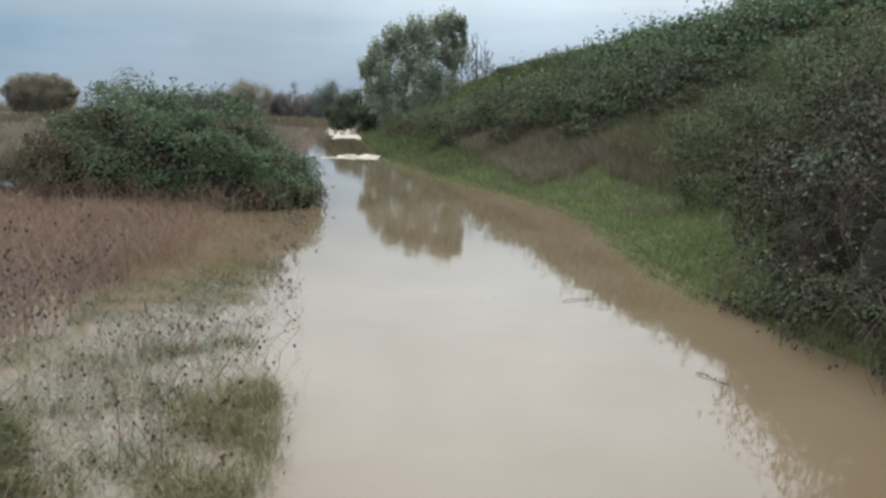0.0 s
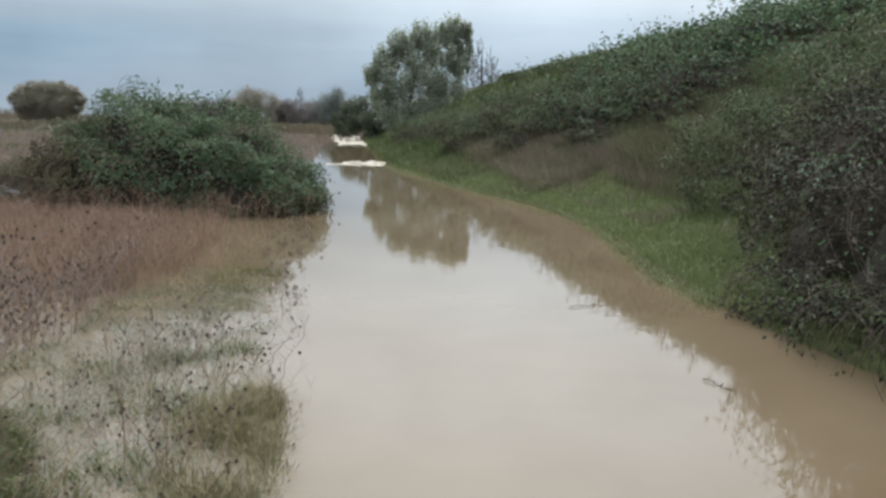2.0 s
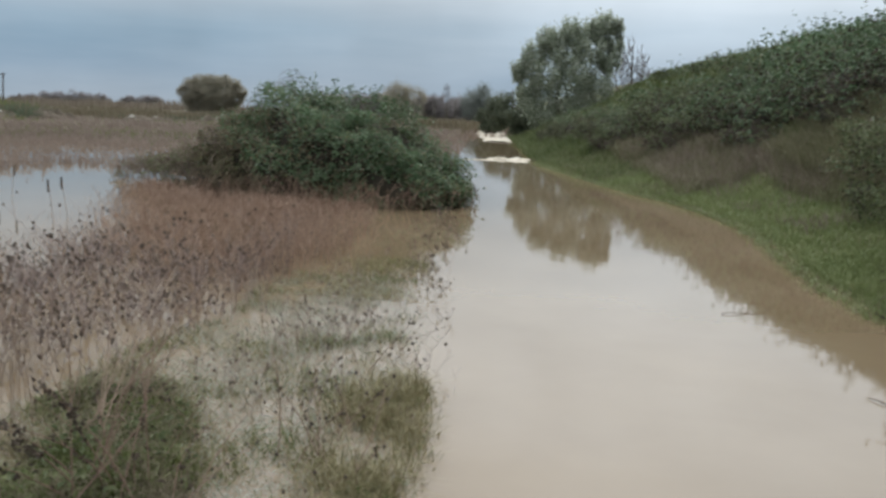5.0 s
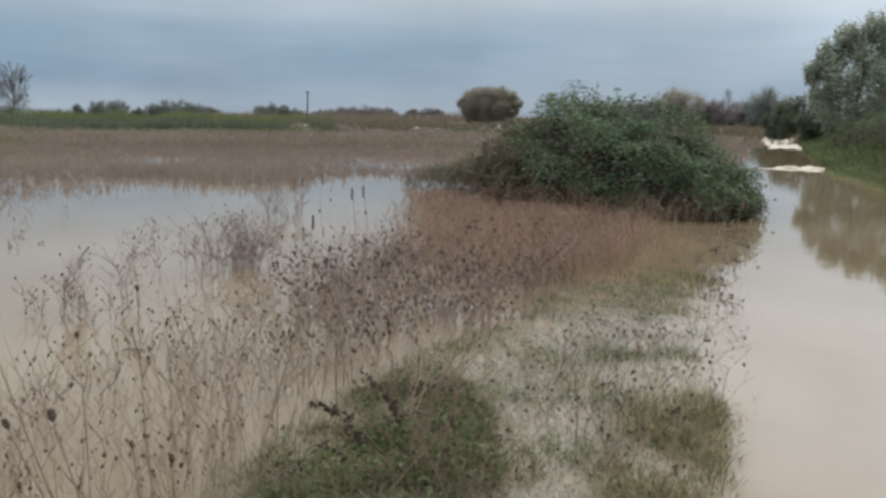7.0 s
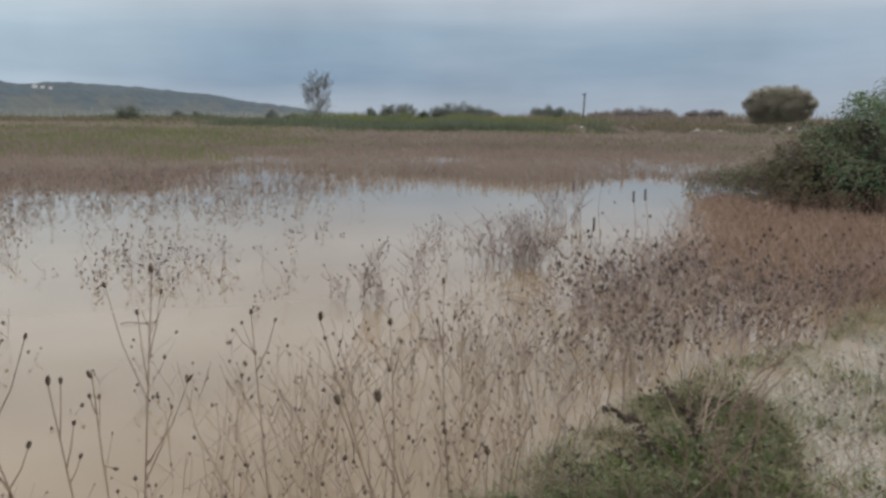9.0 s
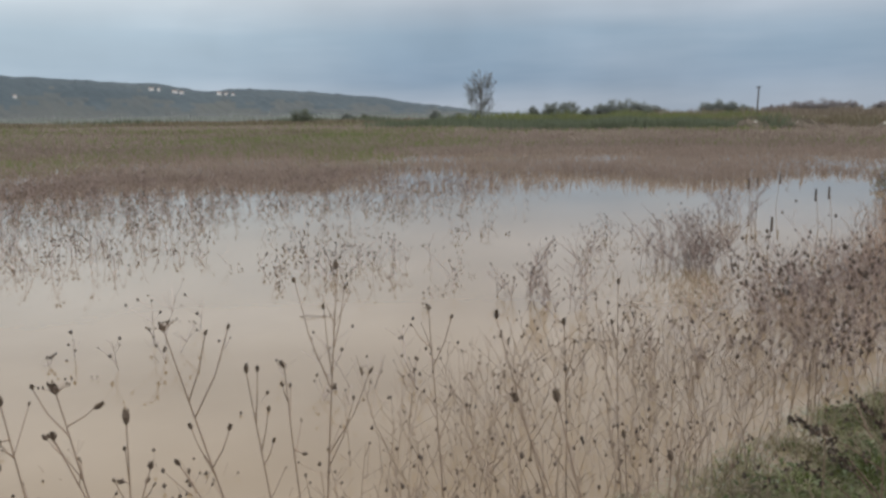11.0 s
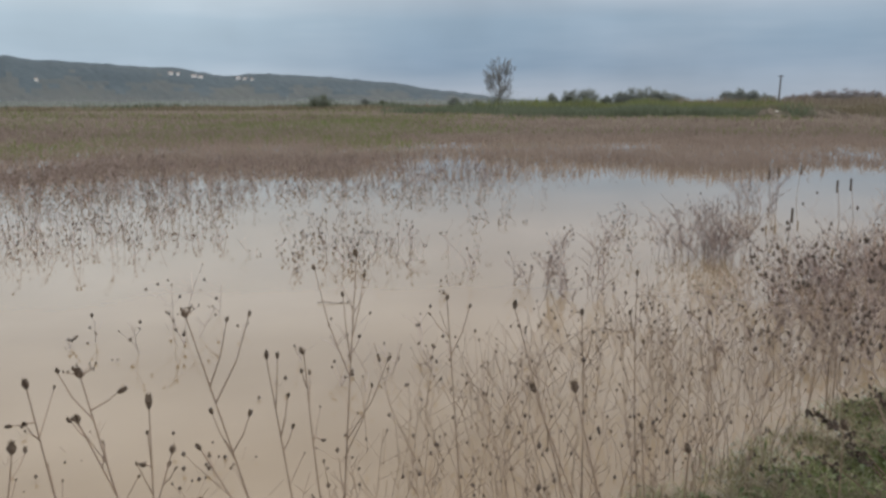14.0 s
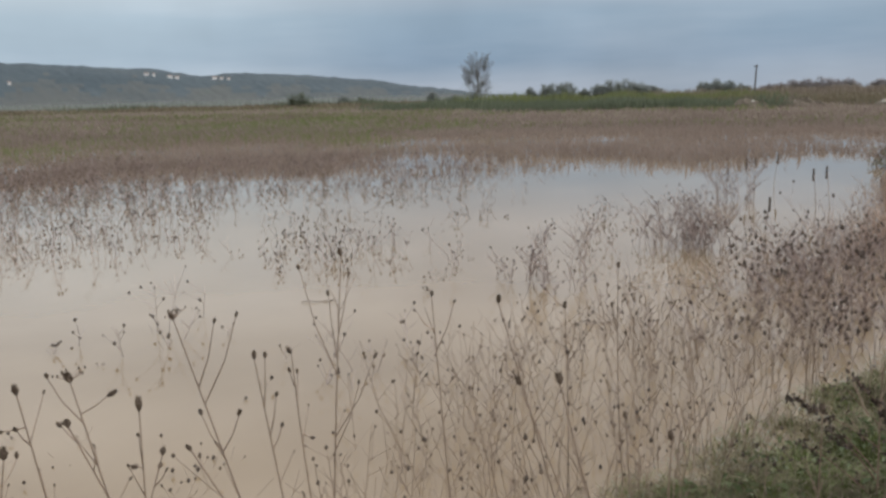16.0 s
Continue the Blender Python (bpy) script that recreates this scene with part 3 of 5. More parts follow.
bramble("olive green bramble thicket on the levee slope", [on(6.7, 12.6, 1.6, 1.7, 0.9), on(8.2, 11.8, 1.9, 2.0, 1.1), on(5.7, 11.4, 0.9, 1.1, 0.65)], 34000, 0.052, 160, 0.18, 0.85, 23, 200, (BRAMBLE, BRAMBLE_DEAD_SHADE, OLIVE), LEVEE_BUSH, 0.004, 0.4)
bramble("olive green bramble thicket high on the levee slope", [on(9.6, 9.5, 1.7, 2.0, 0.9), on(10.0, 13.0, 1.6, 2.0, 0.7)], 6000, 0.075, 60, 0.12, 0.8, 25, 60, (BRAMBLE, BRAMBLE_DEAD_SHADE, OLIVE), LEVEE_BUSH)
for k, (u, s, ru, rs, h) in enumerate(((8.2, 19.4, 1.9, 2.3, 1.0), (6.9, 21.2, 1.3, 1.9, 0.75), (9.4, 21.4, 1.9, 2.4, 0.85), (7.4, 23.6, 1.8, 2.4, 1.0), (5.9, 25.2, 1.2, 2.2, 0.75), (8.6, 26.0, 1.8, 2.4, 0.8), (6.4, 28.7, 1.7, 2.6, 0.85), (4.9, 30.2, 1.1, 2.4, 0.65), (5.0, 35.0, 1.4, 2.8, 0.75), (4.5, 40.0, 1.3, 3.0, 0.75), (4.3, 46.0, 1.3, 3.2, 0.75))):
    bramble("green bramble thicket on the levee slope, its brown skirt darkened as shade", [on(u, s, ru, rs, h), on(u + 0.9, s + 1.4, ru * 0.85, rs * 0.8, h * 0.9), on(u - 0.6, s - 1.3, ru * 0.7, rs * 0.7, h * 0.6), on(u + 0.5, s - 1.7, ru * 0.8, rs * 0.7, h * 0.7), on(u - 0.3, s + 1.6, ru * 0.7, rs * 0.8, h * 0.65)], 18000, 0.075, 70, 0.40, 0.22 if s < 24 else 0.6, 30 + k, 200, (BRAMBLE, BRAMBLE_DEAD_SHADE, OLIVE), LEVEE_BUSH, 0.005, 0.7, 0.45, 1.2)
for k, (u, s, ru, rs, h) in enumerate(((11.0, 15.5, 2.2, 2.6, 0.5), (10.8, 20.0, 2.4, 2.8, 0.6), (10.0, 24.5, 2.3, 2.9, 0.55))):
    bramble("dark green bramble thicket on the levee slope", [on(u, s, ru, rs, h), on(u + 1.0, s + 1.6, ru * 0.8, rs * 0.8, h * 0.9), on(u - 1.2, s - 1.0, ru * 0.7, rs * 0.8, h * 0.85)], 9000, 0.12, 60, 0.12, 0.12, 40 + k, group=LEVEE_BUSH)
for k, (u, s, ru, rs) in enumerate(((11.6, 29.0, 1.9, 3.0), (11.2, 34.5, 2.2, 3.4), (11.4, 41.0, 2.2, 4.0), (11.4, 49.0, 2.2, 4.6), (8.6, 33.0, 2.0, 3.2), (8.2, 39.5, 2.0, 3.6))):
    bramble("low olive bramble cover along the levee's upper slope", [on(u, s, ru, rs, 0.14), on(u + 0.7, s + 2.4, ru * 0.8, rs * 0.7, 0.12)], 5200, 0.13, 20, 0.15, 0.6, 50 + k, 60, (BRAMBLE, BRAMBLE_DEAD_SHADE, OLIVE), LEVEE_BUSH, 0.005, 0.4)

# ---- trees ----


def limbs(V, F, base, top, r0, r, forks=6, spread=1.0):
    """A tapered trunk with limbs; returns the limb ends."""
    base, top = Vector(base), Vector(top)
    ends, hgt = [], (top - base).length
    tube(V, F, [base + (top - base) * t + Vector((r.normal(0, 0.02), r.normal(0, 0.02), 0)) * hgt * (t > 0) for t in (0, 0.2, 0.4, 0.6, 0.8, 1)], r0, r0 * 0.25, 7)
    for k in range(forks):
        t = 0.22 + 0.7 * k / forks
        a, ln = r.uniform(0, 6.28), spread * hgt * r.uniform(0.25, 0.42) * (1.15 - t * 0.6)
        p = base + (top - base) * t
        q = p + Vector((math.cos(a) * ln, math.sin(a) * ln, ln * r.uniform(0.5, 1.0)))
        mid = (p + q) / 2 + Vector((0, 0, -0.08 * ln))
        tube(V, F, [p, mid, q], r0 * 0.5 * (1 - t * 0.5), r0 * 0.12, 5)
        ends.append(q)
    return ends + [top]


def leafy_tree(name, label, x, y, z, tall, wide, lobes, count, leaf, mat, seed, trunk=0.16, category="tree", group="", clumps=14, loose=1.35, upright=1.0):
    """A trunk with limbs and a crown of leaf clumps; lobes: (across, deep, up, radius) as shares of the height."""
    r = np.random.default_rng(seed)
    tree = thing(name, label, category, x, y, z, group)
    V, F = [], []
    limbs(V, F, (0, 0, -0.3), (0, 0, tall * 0.82), trunk, r, 9, wide / tall)
    piece("trunk", V, F, BARK, tree)
    pts, nor = [], []
    for a, b, c, d in lobes:
        for _ in range(clumps):
            o = r.normal(0, 1, 3)
            o /= np.linalg.norm(o)
            o[2] = o[2] * 0.8 + 0.15
            centre = np.array([a, b, c]) * tall + o * d * tall * r.uniform(0.55, 1.0)
            m = max(3, int(count / (clumps * len(lobes))))
            q = r.normal(0, 1, (m, 3))
            q /= np.linalg.norm(q, axis=1, keepdims=True)
            pts.append(centre + q * [1 / upright ** 0.5, 1 / upright ** 0.5, upright] * d * tall * loose / clumps ** 0.5 * r.uniform(0.15, 1.2, (m, 1)) + o * d * tall * 0.1 * (q[:, 2:] if upright > 1 else 0))
            nor.append(q + o)
    v, f = leaves(np.concatenate(pts), np.concatenate(nor) + [0, 0, 0.3], leaf, leaf * 0.8, r=r)
    tagged(piece("crown", v, f, mat, tree), kind="stuff")
    return tree


def bare_tree(label, x, y, z, tall, wide, seed, mat, twigs=5, name="bare_tree", group="", forks=16):
    """A leafless tree: trunk, limbs, and a haze of fine twigs."""
    r = np.random.default_rng(seed)
    tree = thing(name, label, "tree", x, y, z, group)
    V, F = [], []
    ends = limbs(V, F, (0, 0, -0.3), (0, 0, tall * 0.9), tall * 0.018, r, forks, wide / tall)
    piece("trunk", V, F, BARK, tree)
    V, F = [], []
    for e in ends:
        for _ in range(twigs):
            d = Vector((r.normal(0, 0.5), r.normal(0, 0.5), r.uniform(0.5, 1.2))).normalized() * tall * r.uniform(0.06, 0.17)
            o = e + Vector((r.normal(0, 0.03), r.normal(0, 0.03), r.normal(-0.04, 0.05))) * tall
            tube(V, F, [o, o + d * 0.5 + Vector((r.normal(0, 0.01), r.normal(0, 0.01), 0)) * tall, o + d], tall * 0.0035, tall * 0.0012)
            for _ in range(3):
                g = o + d * r.uniform(0.3, 0.9)
                tube(V, F, [g, g + Vector((r.normal(0, 0.5), r.normal(0, 0.5), r.uniform(0.3, 1))).normalized() * tall * 0.06], tall * 0.002, tall * 0.001)
    tagged(piece("twig_spray", V, F, mat, tree), kind="stuff")
    return tree


def airy_tree(label, x, y, z, tall, wide, seed):
    """A tall oval tree of steep limbs and fine twigs with its last leaves."""
    r = np.random.default_rng(seed)
    tree = thing("tall_tree", label, "tree", x, y, z, FAR)
    V, F, T, G, tips = [], [], [], [], []
    tube(V, F, [(0, 0, -0.3), (0.05, 0, tall * 0.3), (-0.08, 0, tall * 0.6), (0.05, 0, tall * 0.92)], 0.16, 0.03, 7)
    for k in range(60):
        t, a = r.uniform(0.05, 0.60), k * 2.4
        up = min(0.97, t + r.uniform(0.16, 0.40))
        out = wide / 2 * math.sqrt(max(0.05, 1 - ((up - 0.55) / 0.46) ** 2)) * r.uniform(0.45, 1.0)
        p, q = Vector((0, 0, t * tall)), Vector((math.cos(a) * out, math.sin(a) * out, up * tall))
        mid = p + (q - p) * 0.5 + Vector((math.cos(a), math.sin(a), 0)) * out * 0.12
        tube(T, G, [p, mid, q], 0.04, 0.012, 4)
        for _ in range(20):
            o = mid + (q - mid) * r.uniform(-0.3, 1.0)
            d = Vector((math.cos(a) * 0.35 + r.normal(0, 0.4), math.sin(a) * 0.35 + r.normal(0, 0.4), r.uniform(0.5, 1.2))).normalized() * r.uniform(0.4, 1.1)
            tube(T, G, [o, o + d], 0.02, 0.008)
            tips += [o + d * c for c in r.uniform(0.2, 1.05, 6)]
    piece("trunk", V, F, BARK, tree)
    tagged(piece("twig_spray", T, G, TWIG_HAZE, tree), kind="stuff")
    p = np.array([tuple(q) for q in tips])
    p = p[r.uniform(0, 1, len(p)) < 0.75] + r.normal(0, 0.1, 3)
    skirt = r.normal(0, 1, (1700, 3)) * [1.8, 1.8, 0.9] + [0, 0, 2.2]
    p = np.concatenate([p, skirt[skirt[:, 2] > 0.2]])
    v, f = leaves(p, np.ones((len(p), 3)), 0.17, 0.13, r=r)
    tagged(piece("sparse_foliage", v, f, FAR_LEAF_HAZE, tree), kind="stuff")


def polar(turn, d):
    """The place at that many degrees left of the y axis, d metres off."""
    return -math.sin(radians(turn)) * d, math.cos(radians(turn)) * d


FAR = "trees along the horizon"
x, y = polar(2.3, 58)
# crown lobes: metres across, deep, up, radius
CROWN = ((2.2, 0, 7.1, 1.0), (3.2, 0, 7.3, 0.65), (3.3, 0.2, 6.2, 0.7), (0.7, 0, 6.9, 0.9), (-0.9, 0, 6.2, 0.9), (1.8, -0.5, 5.7, 1.2), (0.2, -0.4, 5.4, 1.2), (-1.7, 0, 5.2, 1.0), (-2.6, 0, 4.3, 0.75), (3.0, 0, 5.0, 0.85), (-0.9, -0.6, 3.9, 1.3), (1.0, -0.7, 3.9, 1.4), (2.4, 0, 3.4, 1.1), (-2.0, 0, 2.9, 1.0), (-1.2, -0.4, 1.8, 1.2), (0.5, -0.6, 2.0, 1.4), (1.9, 0, 1.9, 1.2))
leafy_tree("poplar_tree", "grey-green white poplar in leaf at the levee's foot", x, y, 0.2, 8.4, 7, [tuple(q / 8.4 for q in lobe) for lobe in CROWN], 30000, 0.17, POPLAR, 61, 0.2, clumps=34, loose=2.2, upright=1.7)
for turn, d, tall, seed in ((5.3, 66, 4.5, 62), (4.5, 63, 3.6, 63), (6.6, 74, 3.4, 64), (3.2, 62, 3.0, 164), (2.0, 61, 3.0, 165), (0.6, 62, 3.2, 166)):
    x, y = polar(turn, d)
    leafy_tree("shrub", "olive rounded shrub behind the flooded track", x, y, 0, tall, tall, [(0.1, 0, 0.5, 0.3), (-0.2, 0, 0.4, 0.28), (0.25, 0, 0.3, 0.26), (0, 0, 0.2, 0.3)], 3600, 0.22, DARK_LEAF, seed, 0.1, "shrub", "shrubs behind the track")
for turn, d, tall, seed in ((-2.2, 64, 7.2, 66), (-3.0, 66, 6.2, 67), (-1.4, 66, 6.4, 68)):
    x, y = polar(turn, d)
    bare_tree("slender leafless tree behind the levee", x, y, 0.2, tall, tall * 0.5, seed, TWIG_HAZE, 6, group="bare trees behind the levee")
x, y = polar(-13.4, 31)
bramble("leafy bramble shoots standing up on the levee crest", [(x, y, float(height(x, y)) - 0.1, 0.9, 1.0, 0.75), (x - 0.8, y, float(height(x - 0.8, y)) - 0.1, 0.6, 0.8, 0.5)], 2600, 0.09, 60, 0.15, 0.1, 69, 120, group=LEVEE_BUSH, reach=0.7, heart=0.5)

x, y = polar(24.9, 135)
leafy_tree("round_tree", "broad rounded olive-brown autumn tree far off", x, y, 0, 6.7, 8.0, [(0.0, 0, 0.74, 0.22), (0.26, 0, 0.75, 0.2), (-0.26, 0, 0.75, 0.2), (0.5, 0, 0.70, 0.19), (-0.5, 0, 0.68, 0.2), (0.68, 0, 0.56, 0.16), (-0.66, 0, 0.52, 0.17), (0.15, 0.1, 0.54, 0.26), (-0.2, 0, 0.52, 0.26), (0.42, 0, 0.48, 0.24), (-0.42, 0, 0.44, 0.24), (0.1, 0, 0.32, 0.26), (-0.22, 0, 0.28, 0.24), (0.3, 0, 0.28, 0.22), (0.0, 0, 0.16, 0.2), (0.0, -0.1, 0.56, 0.34), (0.36, -0.1, 0.54, 0.30), (-0.36, -0.1, 0.52, 0.30), (0.42, 0, 0.22, 0.2), (-0.42, 0, 0.22, 0.2), (0.6, 0, 0.38, 0.17), (-0.58, 0, 0.36, 0.17)], 32000, 0.19, AUTUMN_HAZE, 71, 0.2, group=FAR, clumps=40, loose=2.6)
for turn, d, tall, wide, mat, seed in ((12.6, 185, 6.6, 7, AUTUMN_HAZE, 72), (14.2, 190, 4.6, 5, TWIG_HAZE, 73), (11.0, 190, 4.6, 4, TWIG_HAZE, 74), (7.2, 170, 6.0, 4, FAR_LEAF_HAZE, 77), (8.3, 175, 4.0, 4, TWIG_HAZE, 78), (15.6, 195, 4.5, 5, TWIG_HAZE, 79), (17.0, 200, 4.6, 5, AUTUMN_HAZE, 80), (18.5, 210, 4.2, 5, TWIG_HAZE, 81), (10.3, 188, 4.4, 4, TWIG_HAZE, 85), (9.0, 190, 4.6, 4, TWIG_HAZE, 86), (13.4, 195, 4.8, 4, TWIG_HAZE, 87)):
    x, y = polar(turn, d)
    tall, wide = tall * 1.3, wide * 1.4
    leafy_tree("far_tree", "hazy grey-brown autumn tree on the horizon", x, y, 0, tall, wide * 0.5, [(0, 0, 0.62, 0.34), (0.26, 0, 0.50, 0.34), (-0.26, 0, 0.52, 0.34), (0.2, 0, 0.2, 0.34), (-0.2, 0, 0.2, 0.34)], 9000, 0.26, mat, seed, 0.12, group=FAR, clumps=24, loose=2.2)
for turn, d, tall, seed in ((9.7, 165, 5.8, 75), (10.5, 172, 4.4, 76), (7.9, 172, 4.6, 82), (9.1, 170, 4.0, 83), (11.5, 172, 4.2, 84)):
    x, y = polar(turn, d)
    tall = tall * 1.3
    bare_tree("slender leafless tree on the horizon", x, y, 0, tall, tall * 0.35, seed, TWIG_HAZE, 5, group=FAR)
x, y = polar(54.45, 190)
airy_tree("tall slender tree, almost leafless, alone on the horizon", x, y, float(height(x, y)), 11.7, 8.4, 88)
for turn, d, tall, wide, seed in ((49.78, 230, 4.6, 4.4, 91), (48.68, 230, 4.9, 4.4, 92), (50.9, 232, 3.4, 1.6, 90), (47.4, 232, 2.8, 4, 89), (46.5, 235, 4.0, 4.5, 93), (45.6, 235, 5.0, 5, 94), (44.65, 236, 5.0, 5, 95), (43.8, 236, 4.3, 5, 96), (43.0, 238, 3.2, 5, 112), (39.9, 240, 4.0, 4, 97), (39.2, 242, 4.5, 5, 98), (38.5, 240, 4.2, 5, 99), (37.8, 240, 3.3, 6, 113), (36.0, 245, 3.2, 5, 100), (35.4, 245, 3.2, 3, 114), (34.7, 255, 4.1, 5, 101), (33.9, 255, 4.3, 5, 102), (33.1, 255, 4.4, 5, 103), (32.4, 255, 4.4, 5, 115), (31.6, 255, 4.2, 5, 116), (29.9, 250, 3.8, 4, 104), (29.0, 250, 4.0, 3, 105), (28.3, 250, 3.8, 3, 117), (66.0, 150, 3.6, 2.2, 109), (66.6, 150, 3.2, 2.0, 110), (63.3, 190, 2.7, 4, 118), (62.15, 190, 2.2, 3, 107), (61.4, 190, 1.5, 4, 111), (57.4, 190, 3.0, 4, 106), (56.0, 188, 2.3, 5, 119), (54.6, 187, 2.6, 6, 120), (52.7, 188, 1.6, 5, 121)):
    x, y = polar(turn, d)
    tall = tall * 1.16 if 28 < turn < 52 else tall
    leafy_tree("far_tree", "small grey-green tree on the horizon", x, y, 0, tall, wide, [(0, 0, 0.55, 0.38), (0.34 * wide / tall, 0, 0.45, 0.33), (-0.34 * wide / tall, 0, 0.43, 0.33), (0.2 * wide / tall, 0, 0.2, 0.36), (-0.25 * wide / tall, 0, 0.2, 0.36)], 600 if turn > 65.5 else 4500 if tall > 3 else 1800, 0.25, TWIG_HAZE if turn < 37 else DARK_LEAF if 58 < turn < 63 or turn > 65.5 else FAR_LEAF_HAZE, seed, 0.12, group=FAR, clumps=22, loose=1.7)

# ---- pole, hill, houses, rubble ----


def utility_pole():
    x, y = polar(36.95, 170)
    pole = thing("utility_pole", "dark wooden utility pole with a short crossarm", "pole", x, y, -0.3)
    V, F = [], []
    tube(V, F, [(0, 0, 0), (0.12, 0, 3.3), (0.28, 0, 6.5)], 0.17, 0.12, 10)
    V2, F2 = [], []
    tube(V2, F2, [(-0.35, 0, 6.25), (0.28, 0, 6.28), (0.75, 0, 6.3)], 0.08, 0.08, 6)
    piece("shaft", V, F, POLE, pole)
    piece("crossarm", V2, F2, POLE, pole)


utility_pole()


def hill():
    turns = np.linspace(50, 125, 240)
    crest = np.interp(turns, [50, 53.5, 55, 56.5, 59.5, 61, 62.9, 66.5, 70.1, 71.9, 73, 74, 75.3, 78.3, 81.8, 83.4, 84.8, 95, 110, 125], [0, 4, 10.5, 18, 28, 37.5, 42.5, 52, 57, 52.5, 54.5, 61, 67.5, 70.5, 79, 78.5, 86, 92, 74, 40])
    crest = crest + 0.5 * np.sin(turns * 6.7) + rng.normal(0, 0.7, len(turns)) + 3.5
    rows = np.linspace(0, 1, 26)
    v = []
    for k in rows:
        d = 1250 + 900 * k
        hgt = crest * np.sin(np.clip(k / 0.62, 0, 1) * np.pi / 2) ** 1.3 * np.clip(1.6 - k, 0, 1) ** 0.3
        bump = 1.6 * np.sin(turns * 2.3 + k * 9) * np.sin(k * 14 + turns) * k * (crest > 15)
        a = np.radians(turns)
        v.append(np.stack([-np.sin(a) * d, np.cos(a) * d, hgt + bump + rng.normal(0, 0.35, len(turns)) * (k > 0.05) - 2], 1))
    w = len(turns)
    i = (np.arange(25)[:, None] * w + np.arange(w - 1)[None]).ravel()[:, None]
    me = cloud("hill", np.concatenate(v), i + [0, 1, w + 1, w], HILL_HAZE)
    me.materials.append(HILL_FOOT_HAZE)
    # open farmland round the hill's foot, woods above, both with haze in their colour
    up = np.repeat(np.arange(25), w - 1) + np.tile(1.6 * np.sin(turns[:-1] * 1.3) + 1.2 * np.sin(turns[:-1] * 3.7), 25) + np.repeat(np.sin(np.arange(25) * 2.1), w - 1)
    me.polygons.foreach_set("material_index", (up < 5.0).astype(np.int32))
    tagged(new("hill", me), "long low wooded hill on the horizon", "hill", kind="structure")


hill()


def house(x, y, z, w, d, h, turn):
    home = thing("house", "small white plastered house on the far hillside", "house", x, y, z, "houses on the hill")
    home.rotation_euler[2] = turn
    v = [(-w, -d, -6), (w, -d, -6), (w, d, -6), (-w, d, -6), (-w, -d, h), (w, -d, h), (w, d, h), (-w, d, h)]
    piece("wall", v, [(0, 1, 5, 4), (1, 2, 6, 5), (2, 3, 7, 6), (3, 0, 4, 7), (4, 5, 6, 7)], PLASTER, home)
    e = 0.6
    v = [(-w - e, -d - e, h - 0.1), (w + e, -d - e, h - 0.1), (w + e, d + e, h - 0.1), (-w - e, d + e, h - 0.1), (-w - e, 0, h + 1.4), (w + e, 0, h + 1.4)]
    piece("roof", v, [(0, 1, 5, 4), (2, 3, 4, 5), (0, 4, 3), (1, 2, 5), (3, 2, 1, 0)], TILE, home)


for turn, d, z, w in ((75.52, 1566, 50.5, 6.5), (75.08, 1563, 49.5, 3.5), (74.12, 1563, 45.5, 7.5), (73.71, 1566, 44.0, 6.0), (71.39, 1600, 43.5, 7.0), (70.97, 1570, 41.2, 5.0), (70.54, 1552, 39.7, 3.5), (83.26, 1450, 35.5, 3.5)):
    x, y = polar(turn, d)
    house(x, y, z + 1.0, w * 0.55, 2.4, 1.5, radians(turn + 15))


def heap(name, label, x, y, z, wide, tall, seed, mat, group):
    """A low uneven heap, broadest at its foot."""
    r = np.random.default_rng(seed)
    ang, rad = (q.ravel() for q in np.meshgrid(np.linspace(0, 2 * np.pi, 36, endpoint=False), np.linspace(0, 1, 9)))
    hump = 1 + 0.25 * np.sin(ang * 2 + seed) + 0.15 * np.sin(ang * 5 + seed * 3)
    up = tall * np.cos(rad * np.pi / 2) ** 0.6 * hump ** (rad > 0.3) * (1 + 0.08 * r.normal(0, 1, len(ang)) * (rad > 0.1)) - 0.05
    i = (np.arange(8)[:, None] * 36 + np.arange(36)[None]).ravel()
    j = (np.arange(8)[:, None] * 36 + (np.arange(36)[None] + 1) % 36).ravel()
    ob = piece(name, np.stack([np.cos(ang) * rad * wide, np.sin(ang) * rad * wide * 0.6, up], 1), np.stack([i, j, j + 36, i + 36], 1), mat)
    ob.location = (x, y, z)
    tagged(ob, label, "mound", group)


# earth mounds, each with small pale lumps of rubble lying on it: turn off its middle, size
for k, (turn, d, wide, tall, lumps) in enumerate(((37.6, 80, 1.5, 0.75, ((-0.45, 0.26),)), (36.8, 81, 1.0, 0.55, ()), (34.5, 80.5, 1.7, 0.75, ((0.25, 0.24),)), (33.6, 81, 1.1, 0.5, ()), (29.5, 80, 1.5, 0.48, ((0.3, 0.42), (-0.2, 0.22))), (28.4, 80.5, 1.1, 0.42, ((0.0, 0.34),)), (25.2, 80, 1.0, 0.6, ((0.1, 0.26),)), (24.0, 80, 1.3, 0.75, ((0.2, 0.45), (-0.5, 0.35))))):
    x, y = polar(turn, d)
    z = float(height(x, y))
    heap("earth_mound", "low brown heap of earth beyond the field", x, y, z, wide, tall, 130 + k, SPOIL, "spoil mounds beyond the field")
    for i, (off, size) in enumerate(lumps):
        x, y = polar(turn + off, d - 0.15)
        heap("rubble_lump", "small pale lump of rubble lying on a heap", x, y, z + 0.75 * tall, size * 0.72, size * 0.5, 150 + 3 * k + i, PALE_RUBBLE, "pale rubble on the mounds")

